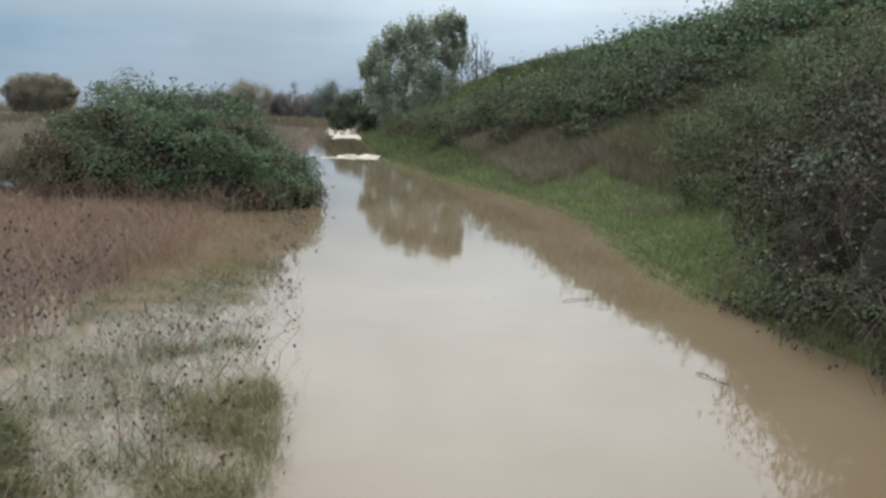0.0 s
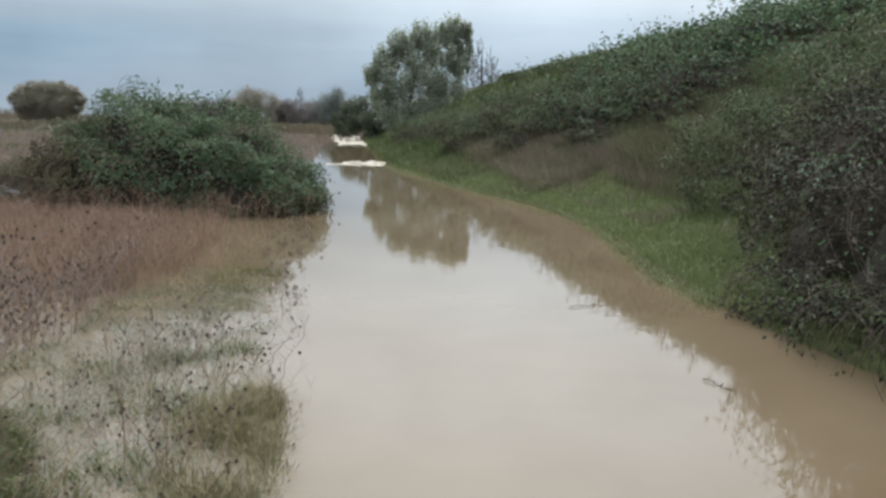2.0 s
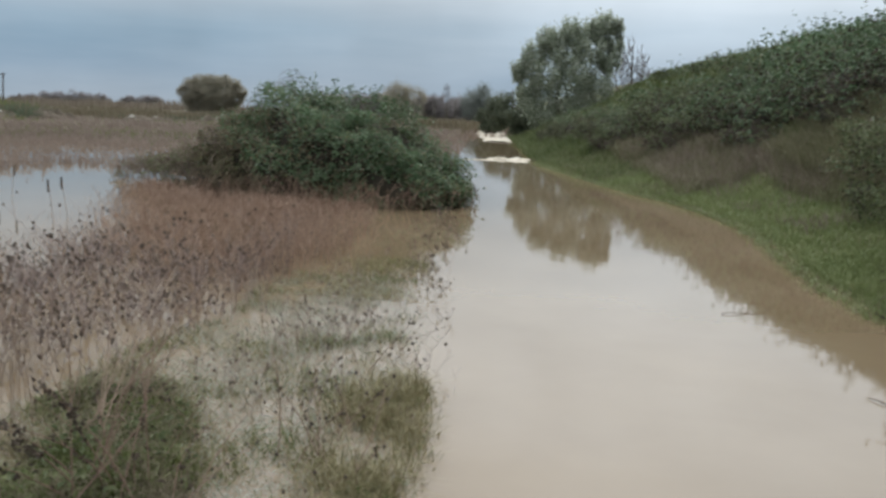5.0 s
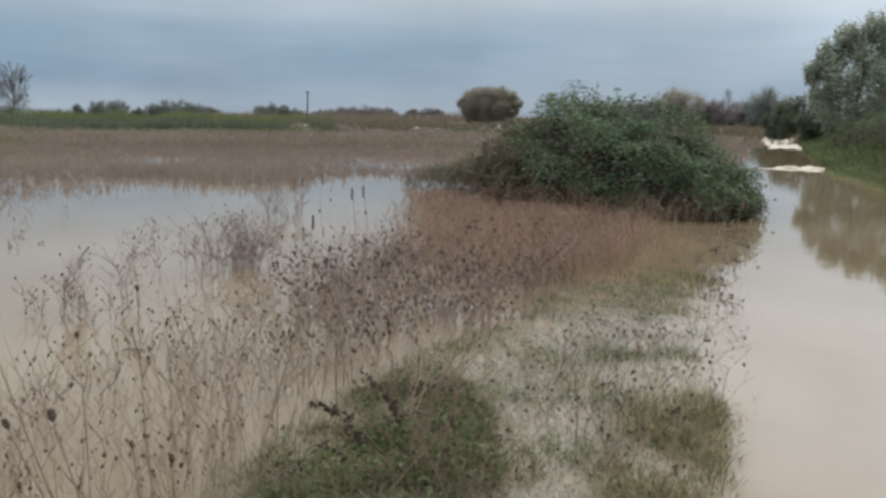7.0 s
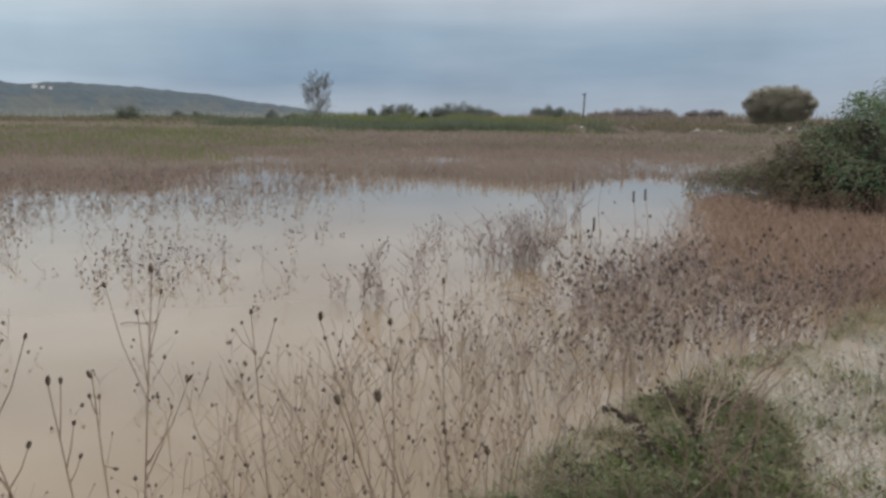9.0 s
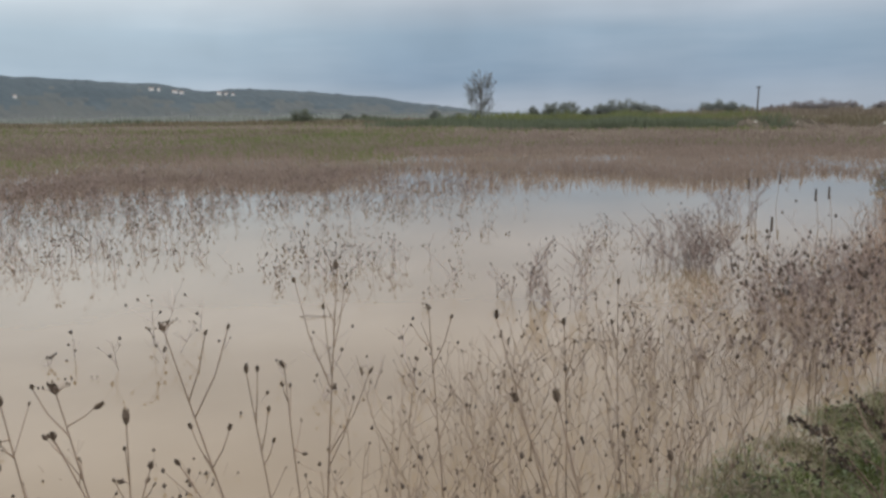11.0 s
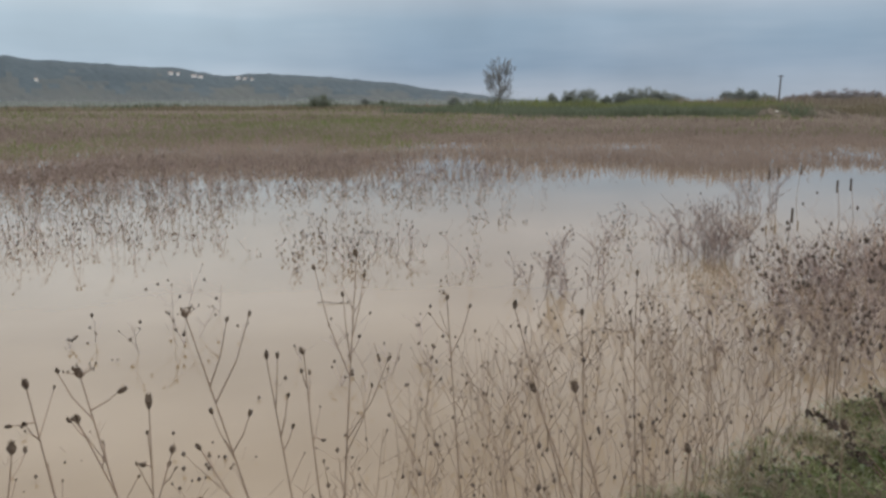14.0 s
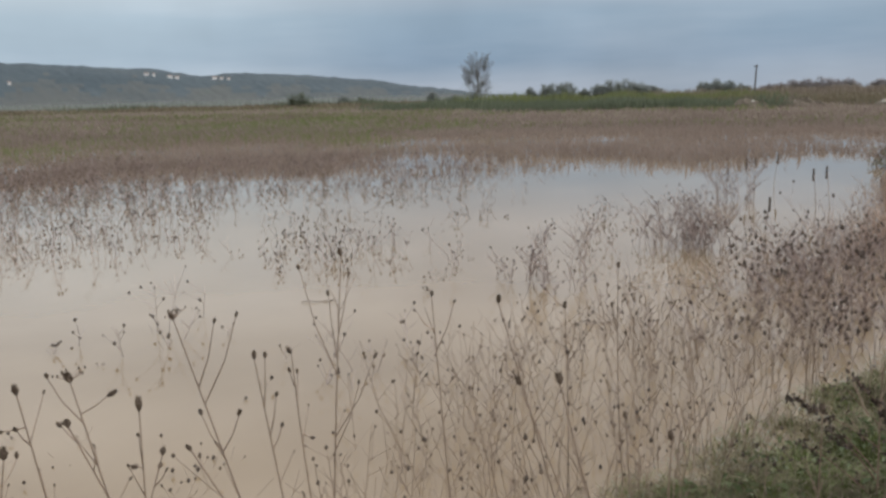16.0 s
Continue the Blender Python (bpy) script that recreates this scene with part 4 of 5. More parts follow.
# ---- churned water where the flood runs over the track ----


def foam(u, s, wide, deep, tall, seed, label, ragged=0.5):
    """A crest of broken white water across the track."""
    r = np.random.default_rng(seed)
    a, b = np.meshgrid(np.linspace(-1, 1, 60), np.linspace(-1, 1, 14))
    a, b = a.ravel(), b.ravel()
    edge = np.clip(1 - np.abs(a) ** 6, 0, 1)
    z = tall * np.clip(1 - b * b, 0, 1) * edge * (1 + ragged * (np.sin(a * 9 + seed) * 0.5 + np.sin(a * 21 + b * 4) * 0.3 + r.normal(0, 0.22, len(a)))) - 0.02
    i = (np.arange(13)[:, None] * 60 + np.arange(59)[None]).ravel()[:, None]
    ob = piece("foam_crest", np.stack([a * wide / 2, b * deep * (0.7 + 0.3 * np.cos(a * 5 + seed)) + 0.25 * np.sin(a * 3.3 + seed), z], 1), i + [0, 1, 61, 60], FOAM, smooth_faces=True)
    x, y = plan(u, s)
    ob.location, ob.rotation_euler[2] = (x, y, 0), LEAN
    tagged(ob, label, "foam", "white water on the track")


foam(0.5, 30.8, 2.9, 0.35, 0.035, 3, "low white crest of foam across the flooded track")
foam(0.95, 31.9, 1.7, 0.3, 0.09, 5, "low white crest of foam across the flooded track")


def foam_sheet(u, s0, s1, wide, seed, label):
    """Tumbling white water running along the track, seen end on."""
    r = np.random.default_rng(seed)
    a, b = (q.ravel() for q in np.meshgrid(np.linspace(-1, 1, 50), np.linspace(0, 1, 70)))
    half = wide / 2 * (1 + 0.35 * b + 0.10 * np.sin(b * 23 + 2 * np.sign(a)) + 0.06 * np.sin(b * 61))
    z = (0.05 + 0.05 * b + 0.018 * np.sin(b * 31 + a * 3) * np.sin(a * 7 + b * 9) + r.normal(0, 0.008, len(a))) * np.clip(1 - np.abs(a) ** 7, 0, 1) - 0.01
    x, y = plan(u + a * half + 0.25 * np.sin(b * 7), s0 + (s1 - s0) * b ** 1.4)
    i = (np.arange(69)[:, None] * 50 + np.arange(49)[None]).ravel()[:, None]
    tagged(piece("foam_sheet", np.stack([x, y, z], 1), i + [0, 1, 51, 50], FOAM, smooth_faces=True), label, "foam", "white water on the track")


foam_sheet(0.85, 53.0, 86.0, 2.0, 8, "long sheet of tumbling white water on the flooded track")
foam(0.05, 78.0, 0.9, 0.5, 0.5, 9, "small heap of white water beside the broken sheet", 0.3)

# ---- dead weeds ----


def weed_field(name, label, places, tall, thick, mat, heads=4, seed=1, head=0.011, lean=0.12, twig=4, lower=None, single=False):
    """Many dry stalks with side twigs and small seed heads: stalks and heads are one part each."""
    r = np.random.default_rng(seed)
    V, F, HV, HF = [], [], [], []
    ball = ((0, 0, 1.5), (1, 0, 0.2), (0, 1, 0.2), (-1, 0, 0.2), (0, -1, 0.2), (0, 0, -1.0))
    tri = ((0, 1, 2), (0, 2, 3), (0, 3, 4), (0, 4, 1), (5, 2, 1), (5, 3, 2), (5, 4, 3), (5, 1, 4))
    for x, y, z in places:
        h = tall * r.uniform(0.4, 1.3) * (0.82 + 0.3 * float(ripple(x, y, 0.6, seed))) * (1 - 0.5 * float(smooth(lower[0], lower[1], y)) if lower else 1)
        a, tip = r.uniform(0, 6.28), h * lean * r.uniform(0.2, 2)
        top = Vector((x + math.cos(a) * tip, y + math.sin(a) * tip, z + h))
        kink = r.normal(0, 0.035 * h, 2)
        foot, mid = Vector((x, y, z - 0.1)), Vector((x + math.cos(a) * tip * 0.35 + kink[0], y + math.sin(a) * tip * 0.35 + kink[1], z + h * 0.55))
        tube(V, F, [foot, mid, top], thick, thick * 0.45)
        ends = [top]
        for _ in range(r.integers(twig - 1, twig + 2)):
            t = r.uniform(0.35, 0.92)
            p = foot + (mid - foot) * t * 2 if t < 0.5 else mid + (top - mid) * (t * 2 - 1)
            b, ln = r.uniform(0, 6.28), h * r.uniform(0.12, 0.34)
            w = r.uniform(0.4, 1.0)
            q = p + Vector((math.cos(b) * ln * w, math.sin(b) * ln * w, ln * (1.1 - w * 0.5)))
            tube(V, F, [p, q], thick * 0.5, thick * 0.3)
            ends.append(q)
        r.shuffle(ends)
        for e in ends[:heads]:
            g, k = head * r.uniform(0.6, 1.6), len(HV)
            HV += [(e[0] + c[0] * g, e[1] + c[1] * g, e[2] + c[2] * g) for c in ball]
            HF += [(k + c[0], k + c[1], k + c[2]) for c in tri]
    if single:
        # one plant, standing at its own foot
        foot = np.array(places[0])
        ob = thing(name, label, "dead plant", *[float(q) for q in foot], group=single)
        if len(V) > 200:
            tagged(piece("stalk_tangle", np.array(V) - foot, F, mat, ob), kind="stuff")
        else:
            # the stem is three rings of three corners, every twig two
            piece("stalk", np.array(V[:9]) - foot, F[:6], mat, ob)
            for k in range(9, len(V), 6):
                piece("side_twig", np.array(V[k:k + 6]) - foot, ((0, 1, 4, 3), (1, 2, 5, 4), (2, 0, 3, 5)), mat, ob)
        if len(HV) > 60:
            tagged(piece("seed_spray", np.array(HV) - foot, HF, SEED, ob), kind="stuff")
        else:
            for k in range(0, len(HV), 6):
                middle = (np.array(HV[k + 1]) + np.array(HV[k + 3])) / 2
                head_ob = piece("seed_head", np.array(HV[k:k + 6]) - middle, tri, SEED, ob)
                head_ob.location = middle - foot
        return
    ob = thing(name, label, "weeds", kind="stuff")
    piece("stalks", V, F, mat, ob)
    if HV:
        piece("seed_heads", HV, HF, SEED, ob, "small dark dry seed heads")


def single_weeds(label, group, places, tall, thick, mat, heads, seed, head, lean, twig):
    for k, place in enumerate(places):
        weed_field("dead_weed", label, [place], tall, thick, mat, heads, seed * 1000 + k, head, lean, twig, single=group)


def inside(poly, k, r):
    """k random places within the polygon."""
    px, py = np.array(poly)[:, 0], np.array(poly)[:, 1]
    out_x, out_y = [], []
    while len(out_x) < k:
        x, y = r.uniform(px.min(), px.max(), 4000), r.uniform(py.min(), py.max(), 4000)
        hit = np.zeros(4000, bool)
        j = len(px) - 1
        for i in range(len(px)):
            cut = ((py[i] > y) != (py[j] > y)) & (x < (px[j] - px[i]) * (y - py[i]) / (py[j] - py[i] + 1e-12) + px[i])
            hit ^= cut
            j = i
        out_x += x[hit].tolist()
        out_y += y[hit].tolist()
    return np.array(out_x[:k]), np.array(out_y[:k])


def stand(poly, k, seed, clump=0.0, size=0.8, foot=-9.0, stray=0.15):
    r = np.random.default_rng(seed)
    x, y = inside(poly, k * 3 if clump else k, r)
    x, y = x + r.normal(0, stray, len(x)), y + r.normal(0, stray, len(y))
    if clump:
        keep = ripple(x, y, size, seed) + r.normal(0, 0.25, len(x)) > clump
        x, y = x[keep][:k], y[keep][:k]
    return [(a, b, min(max(float(c), foot), 0.05)) for a, b, c in zip(x, y, height(x, y))]


weed_field("dead_weed_stand", "dense rust-brown dead weeds before the bush", stand([(-2.75, 8.4), (-2.85, 9.8), (-3.15, 11.6), (-3.7, 13.2), (-6.6, 13.8), (-8.4, 15.2), (-9.4, 16.2), (-7.6, 13.0), (-6.6, 11.0), (-5.2, 8.6), (-4.0, 7.2), (-3.1, 7.5)], 3500, 201, foot=-0.08, stray=0.22), 0.44, 0.0036, RUST_STRAW, 0, 201, 0.0075, 0.4, 5, (9.0, 15.5))
weed_field("dead_weed_stand", "reddish-brown dead weeds with dark seed heads", stand([(-2.75, 5.6), (-2.9, 6.8), (-3.0, 8.0), (-3.0, 10.0), (-5.6, 10.3), (-6.0, 8.8), (-4.8, 6.0), (-4.0, 5.0)], 950, 209, stray=0.2), 0.52, 0.0028, RUST_STRAW, 1, 209, 0.0062, 0.4, 6)
weed_field("dead_weed_stand", "mauve-brown dead weeds with dark seed heads", stand([(-2.75, 4.8), (-2.75, 6.4), (-3.0, 8.2), (-5.4, 8.6), (-5.6, 7.2), (-4.6, 4.8), (-3.7, 3.7)], 620, 202), 0.60, 0.0025, MAUVE_STRAW, 2, 202, 0.0095, 0.4, 8)
single_weeds("tall mauve-brown dead weed with dark seed heads", "tall dead weeds in the flood", stand([(-3.2, 4.6), (-3.0, 7.6), (-4.8, 8.4), (-5.6, 7.0), (-4.4, 4.8)], 190, 210), 0.78, 0.0026, MAUVE_STRAW, 4, 210, 0.0125, 0.45, 8)
NEAR_WEEDS = stand([(-2.3, 1.2), (-2.5, 2.4), (-2.75, 3.9), (-3.9, 4.2), (-4.6, 4.2), (-4.6, 2.9), (-3.6, 1.6), (-2.9, 0.9)], 600, 203)
NEAREST = [p for p in NEAR_WEEDS if p[1] < 1.75]
single_weeds("thin dry branching weed standing in the flood", "thin weeds beside the bank", NEAREST, 0.72, 0.0021, BROWN_STEM, 1, 203, 0.0068, 0.24, 4)
weed_field("dead_weed_stand", "dry brownish weed stalks standing in the flood", [p for p in NEAR_WEEDS if p[1] >= 1.75], 0.72, 0.0021, BROWN_STEM, 1, 203, 0.0068, 0.24, 4)
weed_field("dead_weed_stand", "sparse dry weed stalks standing in open flood water", stand([(-4.4, 1.0), (-4.6, 5.0), (-6.5, 9.5), (-9.5, 9.0), (-9.0, 3.5), (-6.0, 0.5)], 220, 204, 0.25, 1.1), 0.5, 0.0026, MAUVE_STRAW, 4, 204, 0.009, 0.35, 6)
weed_field("dead_weed_stand", "clumps of dry branching weeds in open flood water", stand([(-9.5, 0.2), (-9.9, 2.7), (-13.0, 4.2), (-16.5, 5.2), (-21, 3.0), (-20, -1.5), (-12, -3)], 2000, 205, 0.0, 1.3), 0.52, 0.0032, MAUVE_STRAW, 2, 205, 0.010, 0.25, 4)
weed_field("dead_weed_stand", "mauve belt of dead weeds at the far field's edge", stand([(-15, 1.0), (-13.5, 8.0), (-15.5, 12.5), (-19.0, 12.5), (-23.0, 6.0), (-22.0, -1.0)], 1500, 211, stray=0.6), 0.55, 0.0055, MAUVE_STRAW, 2, 211, 0.012, 0.35, 6)
weed_field("dead_weed_stand", "thin dark weeds scattered through open flood water", stand([(-8.3, 2.6), (-8.3, 4.8), (-10.0, 7.5), (-13, 9.5), (-16, 6), (-10.5, 3.6)], 260, 208, 0.1, 0.8), 0.42, 0.003, STRAW, 3, 208, 0.0105, 0.35, 6)
weed_field("dead_weed_stand", "thin grey weeds with dark seed heads on the drowned verge", stand([(-0.75, 4.4), (-1.0, 7.2), (-1.6, 8.4), (-2.6, 7.4), (-2.5, 4.6), (-1.6, 3.6)], 210, 206, 0.05, 0.35), 0.36, 0.0019, STRAW, 1, 206, 0.0075, 0.45, 6)
weed_field("dead_weed_stand", "sparse dark weeds along the water's edge by the bush", stand([(-1.3, 7.2), (-1.9, 12.5), (-2.0, 15.0), (-2.5, 13.5), (-1.9, 8.0)], 90, 207), 0.22, 0.003, STRAW, 4, 207, 0.009, 0.3)

weed_field("dead_weed_stand", "reddish-brown dead weeds along the bush's foot", stand([(-7.4, 14.4), (-5.6, 13.5), (-3.9, 13.3), (-2.9, 13.7), (-2.5, 14.3), (-3.4, 14.0), (-5.3, 14.1), (-7.0, 15.0)], 520, 214, foot=-0.08, stray=0.25), 0.5, 0.0034, RUST_STRAW, 1, 214, 0.009, 0.4, 6)

single_weeds("small dry branching weed among the wild carrots", "small weeds among the wild carrots", stand([(-3.6, -0.2), (-3.3, 0.8), (-3.1, 1.5), (-3.9, 1.6), (-4.5, 0.8), (-4.8, -0.1)], 75, 215), 0.36, 0.0018, BROWN_STEM, 2, 215, 0.0075, 0.45, 5)
single_weeds("long thin dead weed bending over the drowned verge", "thin weeds on the verge", stand([(-0.85, 3.2), (-1.1, 5.4), (-2.0, 6.4), (-2.3, 4.6), (-1.6, 2.8)], 34, 212), 0.5, 0.0022, BROWN_STEM, 3, 212, 0.007, 0.8, 6)


def bush_weed(x, y, tall, seed):
    """One much-branched dead weed standing in the water."""
    r = np.random.default_rng(seed)
    weed_field("branching_weed", "clump of much-branched dead weed standing in the flood", [(x + r.normal(0, 0.2), y + r.normal(0, 0.2), -0.1) for _ in range(26)], tall, 0.0036, MAUVE_STRAW, 4, seed, 0.0085, 0.5, 13, single="branching weeds in the flood")


# ---- the far field ----


def field(name, label, turns, near, far_, k, tall, wide, mat, seed, lean=0.25, drop=None):
    r = np.random.default_rng(seed)
    a = np.radians(r.uniform(turns[0], turns[1], k))
    q = r.uniform(0, 1, k)
    d = 1 / (1 / near + (1 / far_ - 1 / near) * q ** 0.8)
    x, y = -np.sin(a) * d, np.cos(a) * d
    if drop is not None:
        keep = ripple(x, y, drop[1], seed) + r.normal(0, 0.2, k) + smooth(near, near * 1.5, d) * drop[2] > drop[0]
        x, y, d = x[keep], y[keep], d[keep]
    u, s = across(x, y)
    keep = (u < -1.0) | (s > 60)
    # the patch thins out towards its two ends
    side = np.degrees(np.arctan2(-x, y))
    keep &= r.uniform(0, 1, len(x)) < np.minimum(smooth(turns[0], turns[0] + 7, side), smooth(turns[1], turns[1] - 7, side))
    x, y, d = x[keep], y[keep], d[keep]
    z = np.maximum(height(x, y), -0.05) - 0.02
    v, f = blades(x, y, z, tall * (0.8 + 0.35 * ripple(x, y, 5.0, seed)), wide * (0.5 + d / 40), lean, r)
    ob = thing(name, label, "field growth", kind="stuff")
    piece("blades", v, f, mat, ob)


field("field_weeds", "brown dead weeds covering the flooded field", (11, 117), 19, 46, 60000, 0.38, 0.022, FIELD, 301, 0.9, (0.1, 3.5, 0.9))
field("field_weeds", "brown dead weeds at the flooded field's edge", (60, 116), 19.5, 26, 12000, 0.36, 0.022, FIELD, 309, 0.9, (-0.1, 2.5, 0.6))
field("field_weeds", "brown dead weeds covering the far field", (-3, 117), 34, 135, 44000, 0.4, 0.035, FIELD, 302, 0.8)
field("field_grass", "olive green grass in patches over the far field", (52, 112), 40, 140, 26000, 0.40, 0.035, FIELD_GREEN, 303, 0.8, (0.05, 14.0, 0.1))
field("field_grass", "olive green grass behind the flooded weeds", (58, 110), 27, 75, 22000, 0.42, 0.025, FIELD_GREEN, 307, 0.8, (0.12, 9.0, 0.0))
field("field_grass", "thin streaks of olive grass among the brown weeds", (8, 60), 40, 130, 16000, 0.40, 0.035, FIELD_GREEN, 313, 0.8, (0.35, 12.0, 0.1))
field("reed_belt", "dark green belt of reeds beyond the field", (33, 56), 79, 93, 20000, 1.1, 0.026, REED_GREEN, 304, 0.3, (-0.2, 6.0, 0.1))
field("reed_belt", "dull green belt of reeds and scrub at the field's end", (46, 63), 98, 116, 10000, 1.1, 0.03, REED_GREEN, 311, 0.25, (-0.25, 8.0, 0.2))
field("reed_belt", "pale hazy reed tops behind the dark belt", (34, 58), 108, 128, 9000, 1.55, 0.03, FIELD_GREEN, 310, 0.15, (-0.4, 14.0, 0.3))
field("far_hedgerow", "hazy grey-green hedgerows between field and hill", (48, 118), 230, 520, 16000, 2.6, 0.03, FAR_LEAF_HAZE, 312, 0.3, (-0.2, 40.0, 0.1))
field("hedge_line", "low brown hedge along the far edge of the field", (56, 112), 138, 160, 12000, 0.8, 0.04, LEVEE_BROWN, 305, 0.4, (-0.1, 16.0, 0.05))
field("hedge_line", "low dark hedge along the far edge of the field", (56, 112), 150, 170, 12000, 1.15, 0.04, DARK_LEAF, 308, 0.3, (0.05, 12.0, 0.0))
field("far_scrub", "hazy grey-brown scrub under the horizon trees", (3, 47), 215, 262, 16000, 2.3, 0.03, LEVEE_ROSE, 314, 0.2, (-0.2, 22.0, 0.0))
field("far_scrub", "dark clumps of scrub among the spoil heaps", (21, 42), 81, 88, 5000, 0.95, 0.025, DARK_LEAF, 315, 0.3, (0.45, 3.5, 0.0))
field("far_scrub", "low grey-brown scrub along the far edge of the field", (2, 42), 82, 120, 26000, 1.05, 0.03, LEVEE_BROWN, 306, 0.3, (0.1, 6.0, 0.2))

# ---- grass ----


def turf(name, label, poly, k, tall, wide, mat, seed, lean=0.5, clump=-9.0, size=0.5, low=-0.06, lift=False, stray=0.0, soft=0.3):
    r = np.random.default_rng(seed)
    x, y = inside(poly, k, r)
    x, y = x + r.normal(0, stray + 1e-6, k), y + r.normal(0, stray + 1e-6, k)
    z = height(x, y)
    keep = (z > low + r.normal(0, 0.05 * (soft - 0.3), k)) & (ripple(x, y, size, seed) + r.normal(0, soft, k) > clump)
    if lift:
        keep &= z < 0.012
        z = np.maximum(z, 0.0)
    v, f = blades(x[keep], y[keep], z[keep] - 0.01, tall, wide, lean, r)
    ob = thing(name, label, "grass", kind="stuff")
    piece("blades", v, f, mat, ob)


BANK = [(-1.3, 1.6), (-1.5, 2.6), (-1.65, 3.3), (-1.9, 3.75), (-2.1, 4.15), (-2.3, 4.4), (-2.5, 4.85), (-2.65, 5.1), (-2.95, 4.5), (-3.0, 4.1), (-2.95, 3.75), (-2.85, 3.1), (-2.8, 2.4), (-2.7, 1.0)]
VERGE = [(-0.15, 2.0), (-0.75, 4.0), (-1.15, 6.2), (-1.5, 8.2), (-2.9, 8.0), (-3.0, 4.2), (-2.7, 2.0), (-2.2, 0.8), (-0.5, 0.6)]
VERGE_IN = [(-0.45, 2.0), (-0.95, 4.0), (-1.4, 6.2), (-1.75, 8.0), (-2.9, 8.0), (-3.0, 4.2), (-2.7, 2.0), (-2.2, 0.8), (-0.6, 0.6)]
turf("verge_grass", "matted green grass rising from the shallow flood", VERGE_IN, 44000, 0.065, 0.0036, GRASS, 401, 1.5, 0.30, 0.34, -0.08, True, 0.05, 0.45)
turf("drowned_grass", "fine pale grass showing through the shallow flood", VERGE_IN, 100000, 0.026, 0.0032, DROWNED, 407, 2.4, -0.45, 0.30, -0.125, True, 0.16, 0.6)
turf("drowned_grass", "dull yellowish grass half drowned before the bush", [(-1.45, 7.0), (-1.6, 8.8), (-2.7, 9.0), (-2.8, 7.0)], 5000, 0.05, 0.005, DRY_GRASS, 408, 1.6, 0.15, 0.5, -0.14, True)
turf("verge_grass", "matted green grass on the field's bank", BANK, 54000, 0.065, 0.0046, GRASS, 402, 1.4, -0.02, 0.24, -0.05, False, 0.12, 0.35)
turf("verge_grass", "bright green grass in tufts over the bank", BANK, 16000, 0.075, 0.0046, LAWN, 430, 1.2, 0.3, 0.26, -0.05, False, 0.1, 0.3)
turf("drowned_grass", "dull brown dead grass matted on the shallow verge", VERGE_IN, 12000, 0.06, 0.0034, LEVEE_BROWN, 429, 2.0, 0.35, 0.3, -0.1, True, 0.12, 0.4)
turf("dry_grass", "brown dead grass matted over the bank", BANK, 26000, 0.10, 0.004, LEVEE_BROWN, 409, 1.5, 0.0, 0.3, -0.05, False, 0.08, 0.7)
turf("dry_grass", "dry yellowish grass tangled over the bank and verge", VERGE_IN, 9000, 0.13, 0.003, DRY_GRASS, 405, 1.4, 0.25, 0.5, -0.08, True, 0.1, 0.5)
turf("dry_grass", "yellowed tall grass at the water's edge", [(-0.62, 2.6), (-0.68, 3.5), (-0.78, 4.4), (-0.92, 4.9), (-1.3, 4.85), (-1.4, 4.2), (-1.2, 3.4), (-1.1, 2.6)], 11000, 0.17, 0.0036, DRY_GRASS, 403, 0.8, -0.3, 0.3, -0.2, False, 0.06)
turf("verge_grass", "green grass matted under the yellowed tuft", [(-0.64, 2.6), (-0.7, 3.5), (-0.8, 4.4), (-0.95, 4.8), (-1.35, 4.75), (-1.45, 4.0), (-1.25, 3.3), (-1.15, 2.6)], 1300, 0.07, 0.0042, GRASS, 410, 1.2, -0.1, 0.3, -0.2, True, 0.06)
turf("verge_grass", "dull green grass half drowned before the bush", [(-1.55, 7.8), (-1.75, 9.0), (-2.5, 9.2), (-2.7, 8.3), (-2.3, 7.7)], 1700, 0.06, 0.006, GRASS, 404, 1.2, 0.1, 0.5, -0.14, True)
turf("dry_grass", "low brown grass around the bush's foot", [(-3.9, 12.0), (-4.0, 13.8), (-6.6, 14.0), (-9.0, 16.0), (-8.0, 14.2), (-6.2, 12.4), (-4.4, 11.2)], 9000, 0.24, 0.008, RUST_STRAW, 406, 0.9, 0.0, 0.5, -0.4, True, 0.2)


def leaf_litter(name, label, poly, k, size, mat, seed, low):
    """Broad leaves and rosettes lying among the grass."""
    r = np.random.default_rng(seed)
    x, y = inside(poly, k, r)
    z = height(x, y)
    keep = (z > low) & (ripple(x, y, 0.4, seed) + r.normal(0, 0.4, k) > 0.0)
    p = np.stack([x, y, np.maximum(z, 0) + r.uniform(0.01, 0.08, k)], 1)[keep]
    v, f = leaves(p, np.tile([0.0, 0.0, 1.0], (len(p), 1)), size, size * 0.5, 0.3, r)
    ob = thing(name, label, "weeds", kind="stuff")
    piece("foliage", v, f, mat, ob)


leaf_litter("bank_weeds", "low green weed leaves among the bank's grass", BANK, 2600, 0.045, OLIVE, 421, -0.01)
leaf_litter("bank_weeds", "dark withered leaves among the bank's grass", BANK, 1300, 0.034, SEED, 422, -0.02)
leaf_litter("verge_weeds", "dark withered leaf scraps on the drowned verge", VERGE, 120, 0.024, SEED, 423, -0.08)


def levee_turf(name, label, u0, u1, s0, s1, k, tall, wide, mat, seed, clump=-9.0, size=1.0):
    turf(name, label, [plan(u0, s0), plan(u1, s0), plan(u1, s1), plan(u0, s1)], k, tall, wide, mat, seed, 0.7, clump, size, 0.0)


